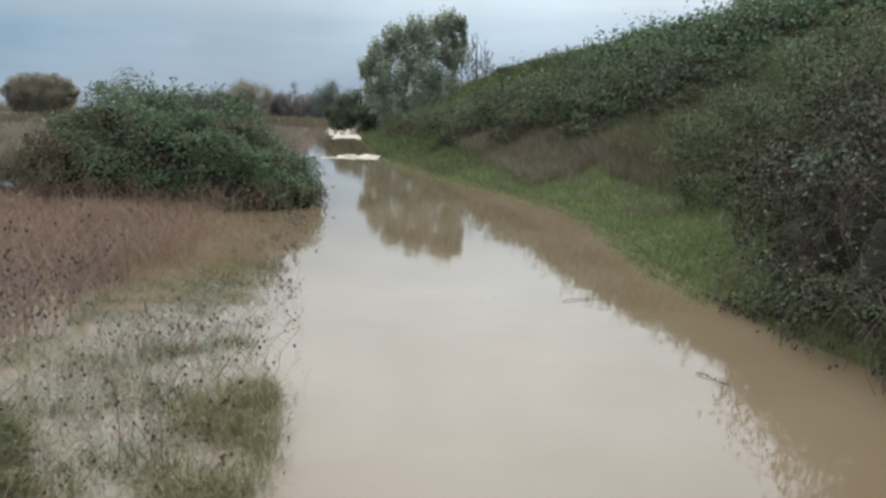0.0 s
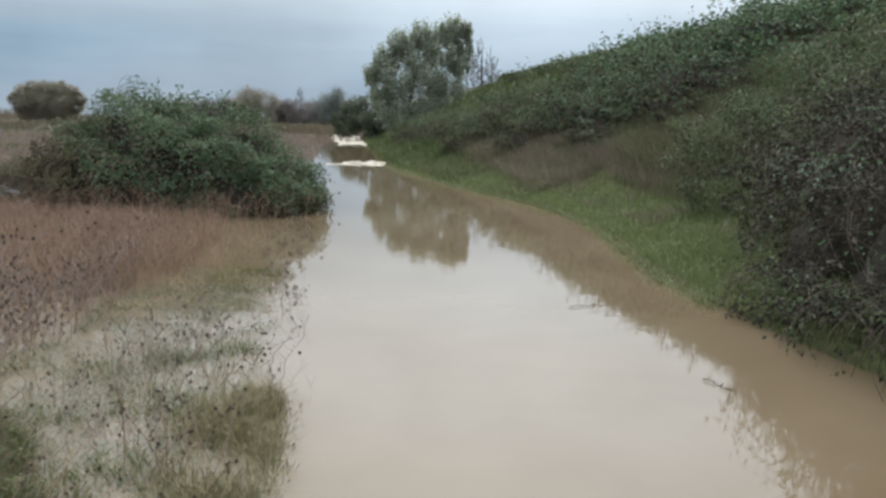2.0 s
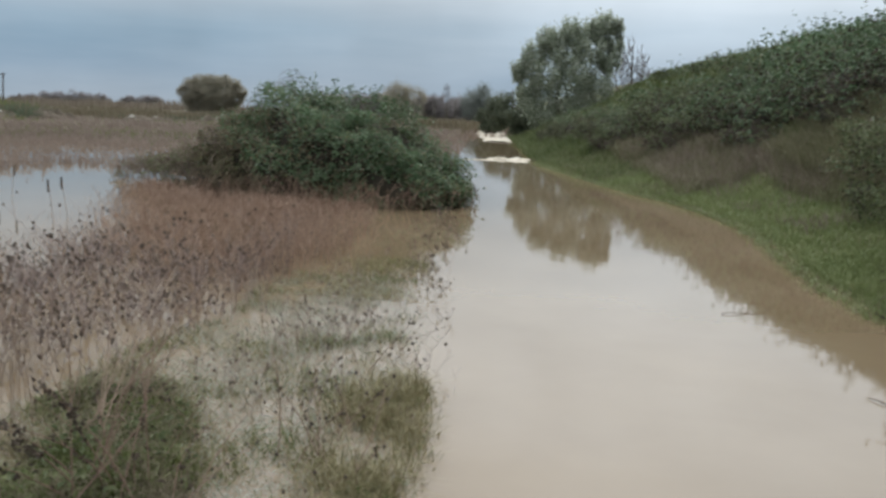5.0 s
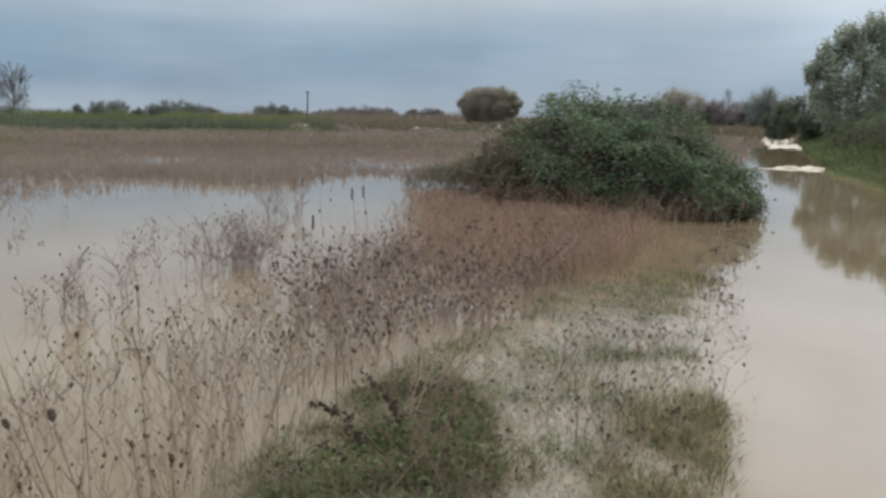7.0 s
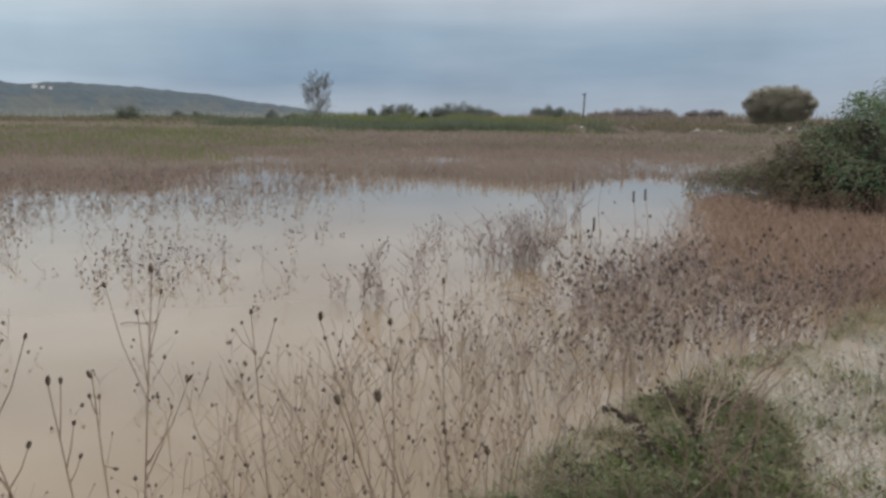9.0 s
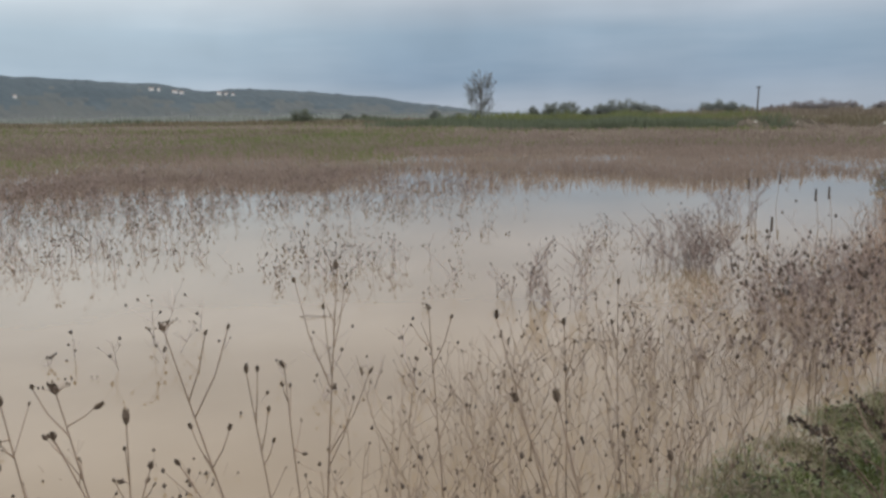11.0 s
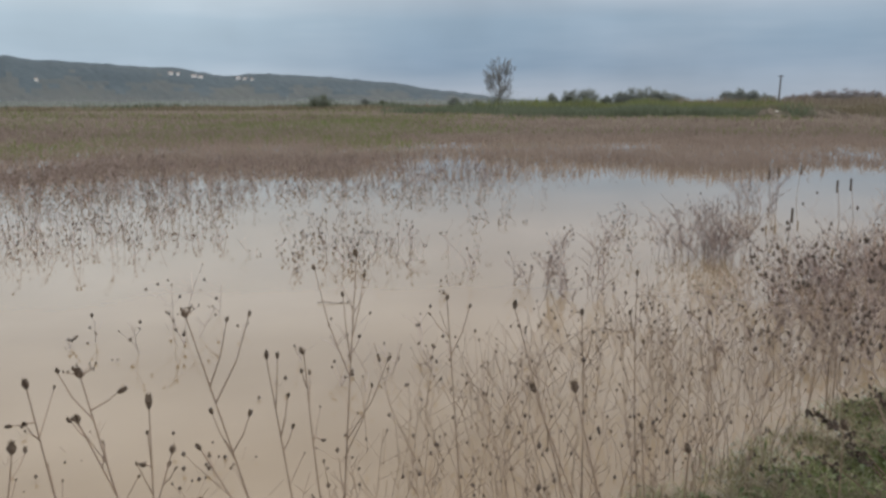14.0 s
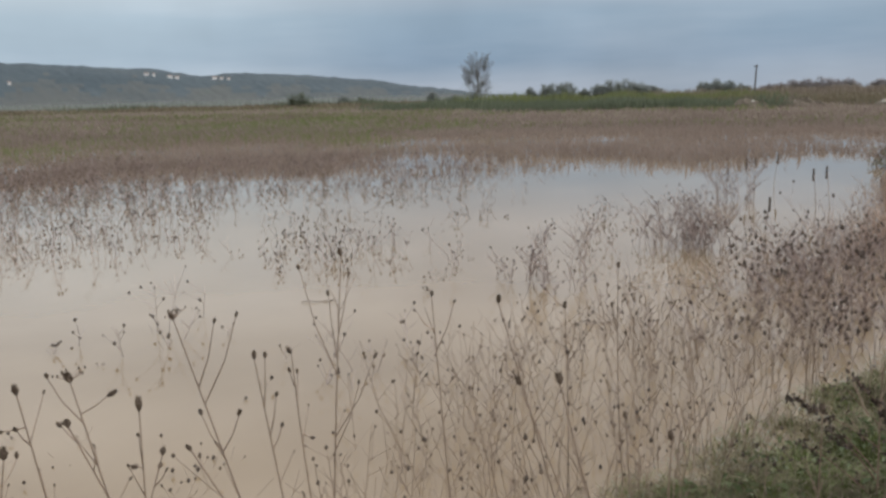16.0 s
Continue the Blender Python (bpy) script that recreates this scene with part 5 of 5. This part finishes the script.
levee_turf("levee_grass", "dull olive grass mixed into the levee lawn", 2.4, 5.6, 17.0, 33.0, 16000, 0.16, 0.013, SLOPE_GRASS, 426, -0.2, 1.2)
turf("levee_lawn", "green short grass at the levee's foot", [plan(3.0, 8), plan(5.3, 8), plan(5.9, 11), plan(6.1, 14), plan(5.4, 17.5), plan(4.2, 22), plan(3.3, 26), plan(2.6, 30), plan(1.4, 30), plan(2.2, 24), plan(3.0, 18)], 40000, 0.12, 0.014, LAWN, 411, 0.7, -9.0, 1.0, 0.0)
levee_turf("levee_lawn", "bright green short grass at the water's edge", 2.9, 4.6, 3.5, 10.0, 16000, 0.11, 0.009, LAWN, 412)
levee_turf("levee_grass", "long dull green grass over the levee slope", 6.2, 13.5, 2.0, 30.0, 70000, 0.30, 0.016, LEVEE_GRASS, 413)
levee_turf("levee_grass", "long dull green grass over the far levee slope", 3.0, 13.5, 28.0, 64.0, 34000, 0.40, 0.04, LEVEE_GRASS, 414)
levee_turf("levee_lawn", "dull green grass at the far levee's foot", 0.8, 5.2, 33.0, 66.0, 14000, 0.25, 0.04, LEVEE_GRASS, 416)
levee_turf("levee_grass", "dull brownish grass at the levee's foot", 1.2, 6.6, 22.0, 40.0, 30000, 0.2, 0.018, LEVEE_GRASS, 417)
levee_turf("levee_weeds", "brown dead grass and weeds at the levee's foot", 5.5, 7.7, 13.0, 27.0, 20000, 0.36, 0.011, LEVEE_ROSE, 415, -0.1, 0.9)
levee_turf("levee_weeds", "pale brown dead weeds above the far lawn", 4.1, 6.0, 17.5, 27.0, 12000, 0.3, 0.011, LEVEE_ROSE, 431, -0.2, 0.9)
levee_turf("levee_grass", "olive grass through the pale dead weeds", 4.0, 6.0, 17.5, 27.0, 14000, 0.26, 0.011, SLOPE_GRASS, 432, -0.5, 0.9)
levee_turf("levee_grass", "olive grass above the levee lawn", 5.4, 7.6, 13.0, 24.0, 14000, 0.3, 0.011, SLOPE_GRASS, 425, -0.3, 0.9)
levee_turf("levee_weeds", "brown dead grass under the levee's brambles", 3.9, 6.0, 22.0, 34.0, 9000, 0.3, 0.013, LEVEE_BROWN, 418, -0.2, 1.2)
levee_turf("levee_grass", "tall pale olive grass up the levee slope", 5.8, 11.5, 14.6, 18.6, 30000, 0.5, 0.011, SLOPE_GRASS, 419, -0.4, 1.4)
levee_turf("levee_grass", "green grass blades among the pale slope grass", 6.2, 11.5, 14.6, 18.6, 12000, 0.42, 0.011, LEVEE_GRASS, 420, 0.0, 1.4)
levee_turf("levee_weeds", "thin brown dead blades through the levee lawn", 4.4, 6.8, 9.0, 22.0, 10000, 0.2, 0.009, LEVEE_ROSE, 424, 0.1, 0.9)

def brink_grass(name, label, s0, s1, k, tall, wide, mat, seed):
    """Blades along the levee's water line, some of them hanging over the flood."""
    r = np.random.default_rng(seed)
    s = r.uniform(s0, s1, k)
    u = shore(s) + r.normal(0.05, 0.07, k) + 0.05 * np.sin(s * 1.7) * np.sin(s * 4.3)
    x, y = plan(u, s)
    v, f = blades(x, y, np.maximum(height(x, y), -0.03) - 0.01, tall, wide, 1.2, r)
    piece("blades", v, f, mat, thing(name, label, "grass", kind="stuff"))


brink_grass("brink_grass", "dull brown grass hanging over the levee's water line", 8.0, 30.0, 3000, 0.10, 0.008, LEVEE_BROWN, 427)
brink_grass("brink_grass", "green grass along the levee's water line", 7.0, 30.0, 7000, 0.13, 0.008, LAWN, 428)
bush_weed(-6.15, 6.55, 0.70, 221)
bush_weed(-6.6, 7.1, 0.66, 222)
bush_weed(-6.3, 7.0, 0.55, 224)
bush_weed(-8.7, 10.6, 0.6, 223)
bush_weed(-5.85, 4.5, 0.62, 225)

# ---- single plants near the eye ----


def seed_cup(size, r):
    """A dried umbel: a closed, ribbed cup with a ragged rim."""
    k, V, F = 8, [], []
    for z, w in ((0, 0.16), (0.5, 0.55), (1.3, 0.82), (2.2, 0.6)):
        for j in range(k):
            a, q = 2 * math.pi * j / k, w * r.uniform(0.85, 1.15) * (1.12 if j % 2 else 0.86)
            V.append((math.cos(a) * q * size, math.sin(a) * q * size, (z + r.normal(0, 0.06)) * size))
    for row in range(3):
        for j in range(k):
            a, b = row * k + j, row * k + (j + 1) % k
            F.append((a, b, b + k, a + k))
    for j in range(k):
        a, q = 2 * math.pi * (j + 0.5) / k, r.uniform(0.3, 0.75)
        V.append((math.cos(a) * q * size, math.sin(a) * q * size, size * r.uniform(2.4, 3.3)))
        F.append((24 + j, 24 + (j + 1) % k, 32 + j))
    return V, F


def wild_carrot(top, foot, sides, size, seed, open_tips=False):
    """A dry wild carrot: a thin bent stem up to its top, side stems and closed seed cups. Sides: where each leaves the stem (0 to 1), and its head."""
    r = np.random.default_rng(seed)
    base = Vector((foot[0], foot[1], -0.25))
    plant = thing("wild_carrot", "dry wild carrot with closed brown seed heads in the flood", "dead plant", *base, group="wild carrots in the flood")
    crown = Vector(top) - base
    bow = Vector((r.normal(0, 0.012), r.normal(0, 0.012), 0))
    thick = 0.0036 * crown.length ** 0.5

    def along(t):
        return crown * t + bow * math.sin(t * 3.14)

    V, F = [], []
    tube(V, F, [along(t) for t in (0, 0.2, 0.4, 0.6, 0.8, 1)], thick, 0.0017, 5)
    piece("stem", V, F, BROWN_STEM, plant)
    tips = [(crown, crown - along(0.9), 1.0)]
    for t, head in sides:
        p, q = along(t), Vector(head) - base
        m = (p + q) / 2 + Vector((q.x - p.x, q.y - p.y, 0)) * 0.12
        V, F = [], []
        tube(V, F, [p, m, q], 0.0023, 0.0013, 4)
        piece("side_stem", V, F, BROWN_STEM, plant)
        tips.append((q, q - m, r.uniform(0.5, 0.85)))
    for k in range(3):
        # short leafless twigs low on the stem
        p = along(r.uniform(0.45, 0.9))
        b, ln = r.uniform(0, 6.28), r.uniform(0.05, 0.13)
        q = p + Vector((math.cos(b) * ln * 0.6, math.sin(b) * ln * 0.6, ln))
        V, F = [], []
        tube(V, F, [p, q], 0.0016, 0.001, 3)
        piece("twig", V, F, BROWN_STEM, plant)
        tips.append((q, q - p, r.uniform(0.22, 0.4)))
    for k, (p, d, g) in enumerate(tips):
        if open_tips and k == 0:
            # a spread umbel: thin rays, each with a small dark tuft
            for _ in range(14):
                a, w = r.uniform(0, 6.28), r.uniform(0.2, 1.0)
                q = p + Vector((math.cos(a) * w, math.sin(a) * w, r.uniform(0.25, 0.7))) * size * 3.4
                V, F = [], []
                tube(V, F, [p, (p + q) / 2 + Vector((0, 0, size * 0.4)), q], 0.0011, 0.0007)
                ray = piece("umbel_ray", V, F, BROWN_STEM, plant)
                piece("tuft", [(x_ + q.x, y_ + q.y, z_ + q.z) for x_, y_, z_ in seed_cup(size * 0.22, r)[0]], seed_cup(size * 0.22, r)[1], CUP, ray)
        V, F = seed_cup(size * 0.85 * g, r)
        head = piece("seed_head", V, F, CUP, plant)
        head.location, head.rotation_mode = p, "QUATERNION"
        head.rotation_quaternion = (d.normalized() + Vector((r.normal(0, 0.2), r.normal(0, 0.2), 0))).to_track_quat("Z", "Y")


wild_carrot((-3.06, 1.15, 1.08), (-3.09, 1.07), ((0.67, (-3.11, 1.01, 1.04)), (0.78, (-3.07, 1.18, 1.00)), (0.71, (-3.03, 1.08, 0.95)), (0.49, (-2.99, 1.23, 0.70)), (0.45, (-3.00, 1.17, 0.61))), 0.0135, 500)
wild_carrot((-2.68, 0.44, 1.04), (-2.60, 0.77), ((0.84, (-2.61, 0.53, 1.03)), (0.80, (-2.60, 0.59, 1.04)), (0.68, (-2.65, 0.49, 0.76)), (0.68, (-2.63, 0.59, 0.74))), 0.0115, 501, True)
wild_carrot((-2.72, 0.68, 0.87), (-2.66, 0.82), ((0.86, (-2.71, 0.71, 0.87)), (0.78, (-2.69, 0.73, 0.75)), (0.74, (-2.71, 0.75, 0.64))), 0.0115, 502)
wild_carrot((-2.77, 0.82, 0.85), (-2.72, 0.94), ((0.90, (-2.74, 0.80, 0.80)), (0.85, (-2.80, 0.85, 0.77)), (0.76, (-2.70, 0.84, 0.59))), 0.0105, 503)
wild_carrot((-2.51, 0.29, 0.86), (-2.51, 0.29), ((0.86, (-2.54, 0.28, 0.70)), (0.70, (-2.60, 0.16, 0.52))), 0.0165, 504)
wild_carrot((-2.54, 0.14, 0.96), (-2.50, 0.41), ((0.91, (-2.54, 0.09, 0.98)), (0.93, (-2.53, 0.22, 0.91))), 0.0135, 505, True)
wild_carrot((-2.55, 0.02, 0.95), (-2.55, 0.20), ((0.93, (-2.51, -0.02, 0.88)), (0.89, (-2.52, 0.01, 0.87))), 0.0125, 506)
wild_carrot((-2.64, 0.14, 0.81), (-2.58, 0.47), ((0.96, (-2.68, 0.13, 0.80)),), 0.0115, 507)
wild_carrot((-2.60, 0.36, 0.69), (-2.69, 0.10), ((0.91, (-2.66, 0.36, 0.63)), (0.91, (-2.58, 0.36, 0.65))), 0.0105, 508)
wild_carrot((-2.68, 0.46, 0.65), (-2.55, 0.85), ((0.93, (-2.70, 0.49, 0.61)),), 0.0110, 509)
wild_carrot((-2.46, -0.03, 0.83), (-2.46, -0.17), ((0.94, (-2.50, 0.00, 0.81)),), 0.0135, 510)
wild_carrot((-2.02, 1.28, 0.86), (-1.81, 1.49), (), 0.0145, 511)
wild_carrot((-2.17, 1.26, 0.82), (-1.90, 1.57), ((0.90, (-2.18, 1.32, 0.64)),), 0.0130, 512)
wild_carrot((-2.60, 1.51, 0.94), (-2.41, 1.76), ((0.97, (-2.55, 1.49, 0.90)),), 0.0135, 513)
wild_carrot((-1.68, 1.34, 0.80), (-1.68, 1.34), (), 0.0110, 514)
wild_carrot((-2.77, 2.24, 0.94), (-2.72, 2.27), ((0.71, (-2.70, 2.22, 0.68)), (0.78, (-2.75, 2.19, 0.79))), 0.0115, 515)
wild_carrot((-2.76, 1.95, 0.82), (-2.76, 1.95), ((0.83, (-2.83, 1.94, 0.72)), (0.81, (-2.70, 1.95, 0.76))), 0.0120, 516)
wild_carrot((-1.97, 1.48, 0.73), (-1.92, 1.53), ((0.90, (-1.95, 1.48, 0.63)),), 0.0095, 517)
wild_carrot((-2.90, 1.43, 0.92), (-2.87, 1.50), ((0.88, (-2.98, 1.41, 0.85)), (0.82, (-2.86, 1.50, 0.89))), 0.0095, 518)


REDDISH = stuff_of("dock_stem", [(0.10, 0.064, 0.046), (0.16, 0.105, 0.077), (0.23, 0.165, 0.125)], 0.8, 9, 0.6)


def dead_dock(x, y, stems, seed, label, mat=REDDISH, thick=0.0036):
    """A clump of stiff dead stems with dark crumpled leaf and seed clusters."""
    r = np.random.default_rng(seed)
    z = float(height(x, y)) - 0.03
    plant = thing("dead_dock", label, "dead plant", x, y, z)
    for dx, dy, dz, cluster in stems:
        V, F = [], []
        tip = Vector((dx, dy, dz))
        bend = Vector((r.normal(0, 0.03), r.normal(0, 0.03), 0.04))
        root = Vector((r.normal(0, 0.08), r.normal(0, 0.08), 0))
        pts = [root * (1 - t) + tip * t + bend * math.sin(t * 3.14) for t in (0, 0.25, 0.5, 0.75, 1)]
        tube(V, F, pts, thick, thick * 0.5, 5)
        if not cluster and tip.length > 0.45:
            for t in (0.5, 0.65, 0.8):
                p = root * (1 - t) + tip * t + bend * math.sin(t * 3.14)
                d = tip.normalized() + Vector((r.normal(0, 0.35), r.normal(0, 0.35), r.normal(0, 0.15)))
                tube(V, F, [p, p + d * r.uniform(0.1, 0.22)], 0.002, 0.0012, 4)
        piece("stem", V, F, mat, plant)
        if cluster:
            m = int(20 * cluster)
            t = 1.03 - 0.42 * r.uniform(0, 1, m) ** 1.4
            p = np.array([tuple(root * (1 - q) + tip * q + bend * math.sin(q * 3.14)) for q in t]) + r.normal(0, 0.010, (m, 3))
            v, f = leaves(p, r.normal(0, 1, (m, 3)), 0.022, 0.014, 0.4, r)
            tagged(piece("seed_spike", v, f, SEED, plant), kind="stuff")


dead_dock(-1.97, 2.97, ((0.02, 0.58, 0.65, 0), (0.03, 0.47, 0.55, 0), (0.01, 0.24, 0.38, 0), (-0.17, 0.13, 0.48, 0), (-0.18, -0.05, 0.46, 2.6), (-0.08, -0.05, 0.37, 1.6), (-0.33, -0.22, 0.37, 2.4), (-0.17, -0.23, 0.29, 2.0), (-0.19, -0.37, 0.26, 1.0), (0.15, 0.08, 0.15, 0.5), (0.09, 0.39, 0.28, 0.6), (0.10, 0.75, 0.70, 0), (-0.02, 0.62, 0.50, 0), (0.05, 0.30, 0.45, 0), (-0.10, 0.20, 0.36, 0.4), (0.12, 0.22, 0.22, 0.3), (-0.30, -0.10, 0.30, 0.8), (0.00, -0.10, 0.20, 0.4)), 540, "large dead dock with reddish stems and dark seed spikes")
dead_dock(-1.20, 3.51, ((-0.26, 0.14, 0.47, 0), (-0.30, 0.20, 0.40, 0.3), (-0.10, 0.30, 0.34, 0.4), (0.05, 0.20, 0.30, 0.3)), 547, "thin forked dead weed leaning over the drowned verge")
dead_dock(-1.55, 3.0, ((-0.1, 0.35, 0.3, 0.6), (0.12, 0.3, 0.25, 0.6), (0.0, 0.6, 0.3, 0.0)), 541, "few thin dead stems in the drowned verge")
dead_dock(-1.25, 3.9, ((-0.25, 0.5, 0.28, 0.5), (-0.1, 0.3, 0.3, 0.6), (0.15, 0.4, 0.22, 0.8)), 542, "few thin dead stems in the drowned verge")
dead_dock(-2.33, 3.52, ((-0.12, 1.12, 0.66, 0), (-0.16, 1.02, 0.58, 0), (-0.10, 0.85, 0.38, 0), (-0.30, 0.70, 0.52, 0), (-0.42, 0.30, 0.42, 0), (0.10, 0.72, 0.28, 0), (-0.2, 0.5, 0.3, 0), (0.0, -0.35, 0.25, 0), (0.14, -0.25, 0.22, 0)), 548, "fan of long tan dry stems leaning from the bank", BROWN_STEM, 0.0038)

dead_dock(-1.05, 3.25, ((-0.35, 0.55, 0.3, 0.5), (0.02, 0.8, 0.36, 0.3), (0.12, 0.35, 0.22, 0.6)), 544, "few long thin dead stems leaning over the verge")
dead_dock(-1.45, 4.9, ((0.3, 0.3, 0.34, 0.6), (-0.2, 0.5, 0.3, 0.5), (0.05, 0.45, 0.4, 0.4)), 545, "few long thin dead stems leaning over the verge")
wild_carrot((-1.95, 2.40, 0.54), (-1.97, 2.44), (), 0.015, 546)


def cattail(x, y, top, seed):
    r = np.random.default_rng(seed)
    plant = thing("cattail", "cattail with a dark brown spike in the flood", "reed", x, y, -0.3, "cattails in the field")
    lean = Vector((r.normal(0, 0.05), r.normal(0, 0.05), 0))
    V, F = [], []
    tube(V, F, [Vector((0, 0, 0)), lean * 0.4 + Vector((0, 0, (top + 0.3) * 0.5)), lean + Vector((0, 0, top + 0.3))], 0.006, 0.004, 5)
    piece("stem", V, F, STRAW, plant)
    V, F = [], []
    top_at = lean + Vector((0, 0, top + 0.3))
    tube(V, F, [top_at + Vector((0, 0, z)) for z in (-0.17, -0.16, -0.09, -0.01, 0.0)], 0.014, 0.013, 8)
    piece("spike", V, F, SEED, plant)


for k, (x, y, top) in enumerate(((-9.13, 11.50, 0.54), (-9.18, 11.72, 0.55), (-9.36, 12.45, 0.56), (-7.19, 10.42, 0.56), (-7.15, 10.68, 0.58), (-6.52, 8.34, 0.41))):
    cattail(x, y, top, 550 + k)


def twig(a, b, seed):
    r = np.random.default_rng(seed)
    ob = thing("floating_twig", "thin bare twig floating on the flood", "twig", a[0], a[1], 0.004, "twigs on the water")
    d = Vector((b[0] - a[0], b[1] - a[1], 0))
    V, F = [], []
    tube(V, F, [d * t + Vector((r.normal(0, 0.004), r.normal(0, 0.004), 0.008 * math.sin(t * 7) + 0.004)) for t in (0, 0.2, 0.4, 0.6, 0.8, 1)], 0.0036, 0.0016, 5)
    piece("stem", V, F, CANE, ob)
    for t in (0.35, 0.6, 0.8):
        V, F = [], []
        q = d * t
        tube(V, F, [q, q + Vector((r.normal(0, 0.03), r.normal(0, 0.03), r.uniform(0.0, 0.03)))], 0.004, 0.002, 4)
        piece("side_twig", V, F, CANE, ob)


for k, (a, b) in enumerate((((1.08, 7.36), (1.44, 7.52)), ((1.64, 5.28), (1.77, 5.06)), ((-6.66, 2.55), (-6.52, 2.80)), ((-4.80, 3.90), (-4.62, 4.10)))):
    twig(a, b, 560 + k)
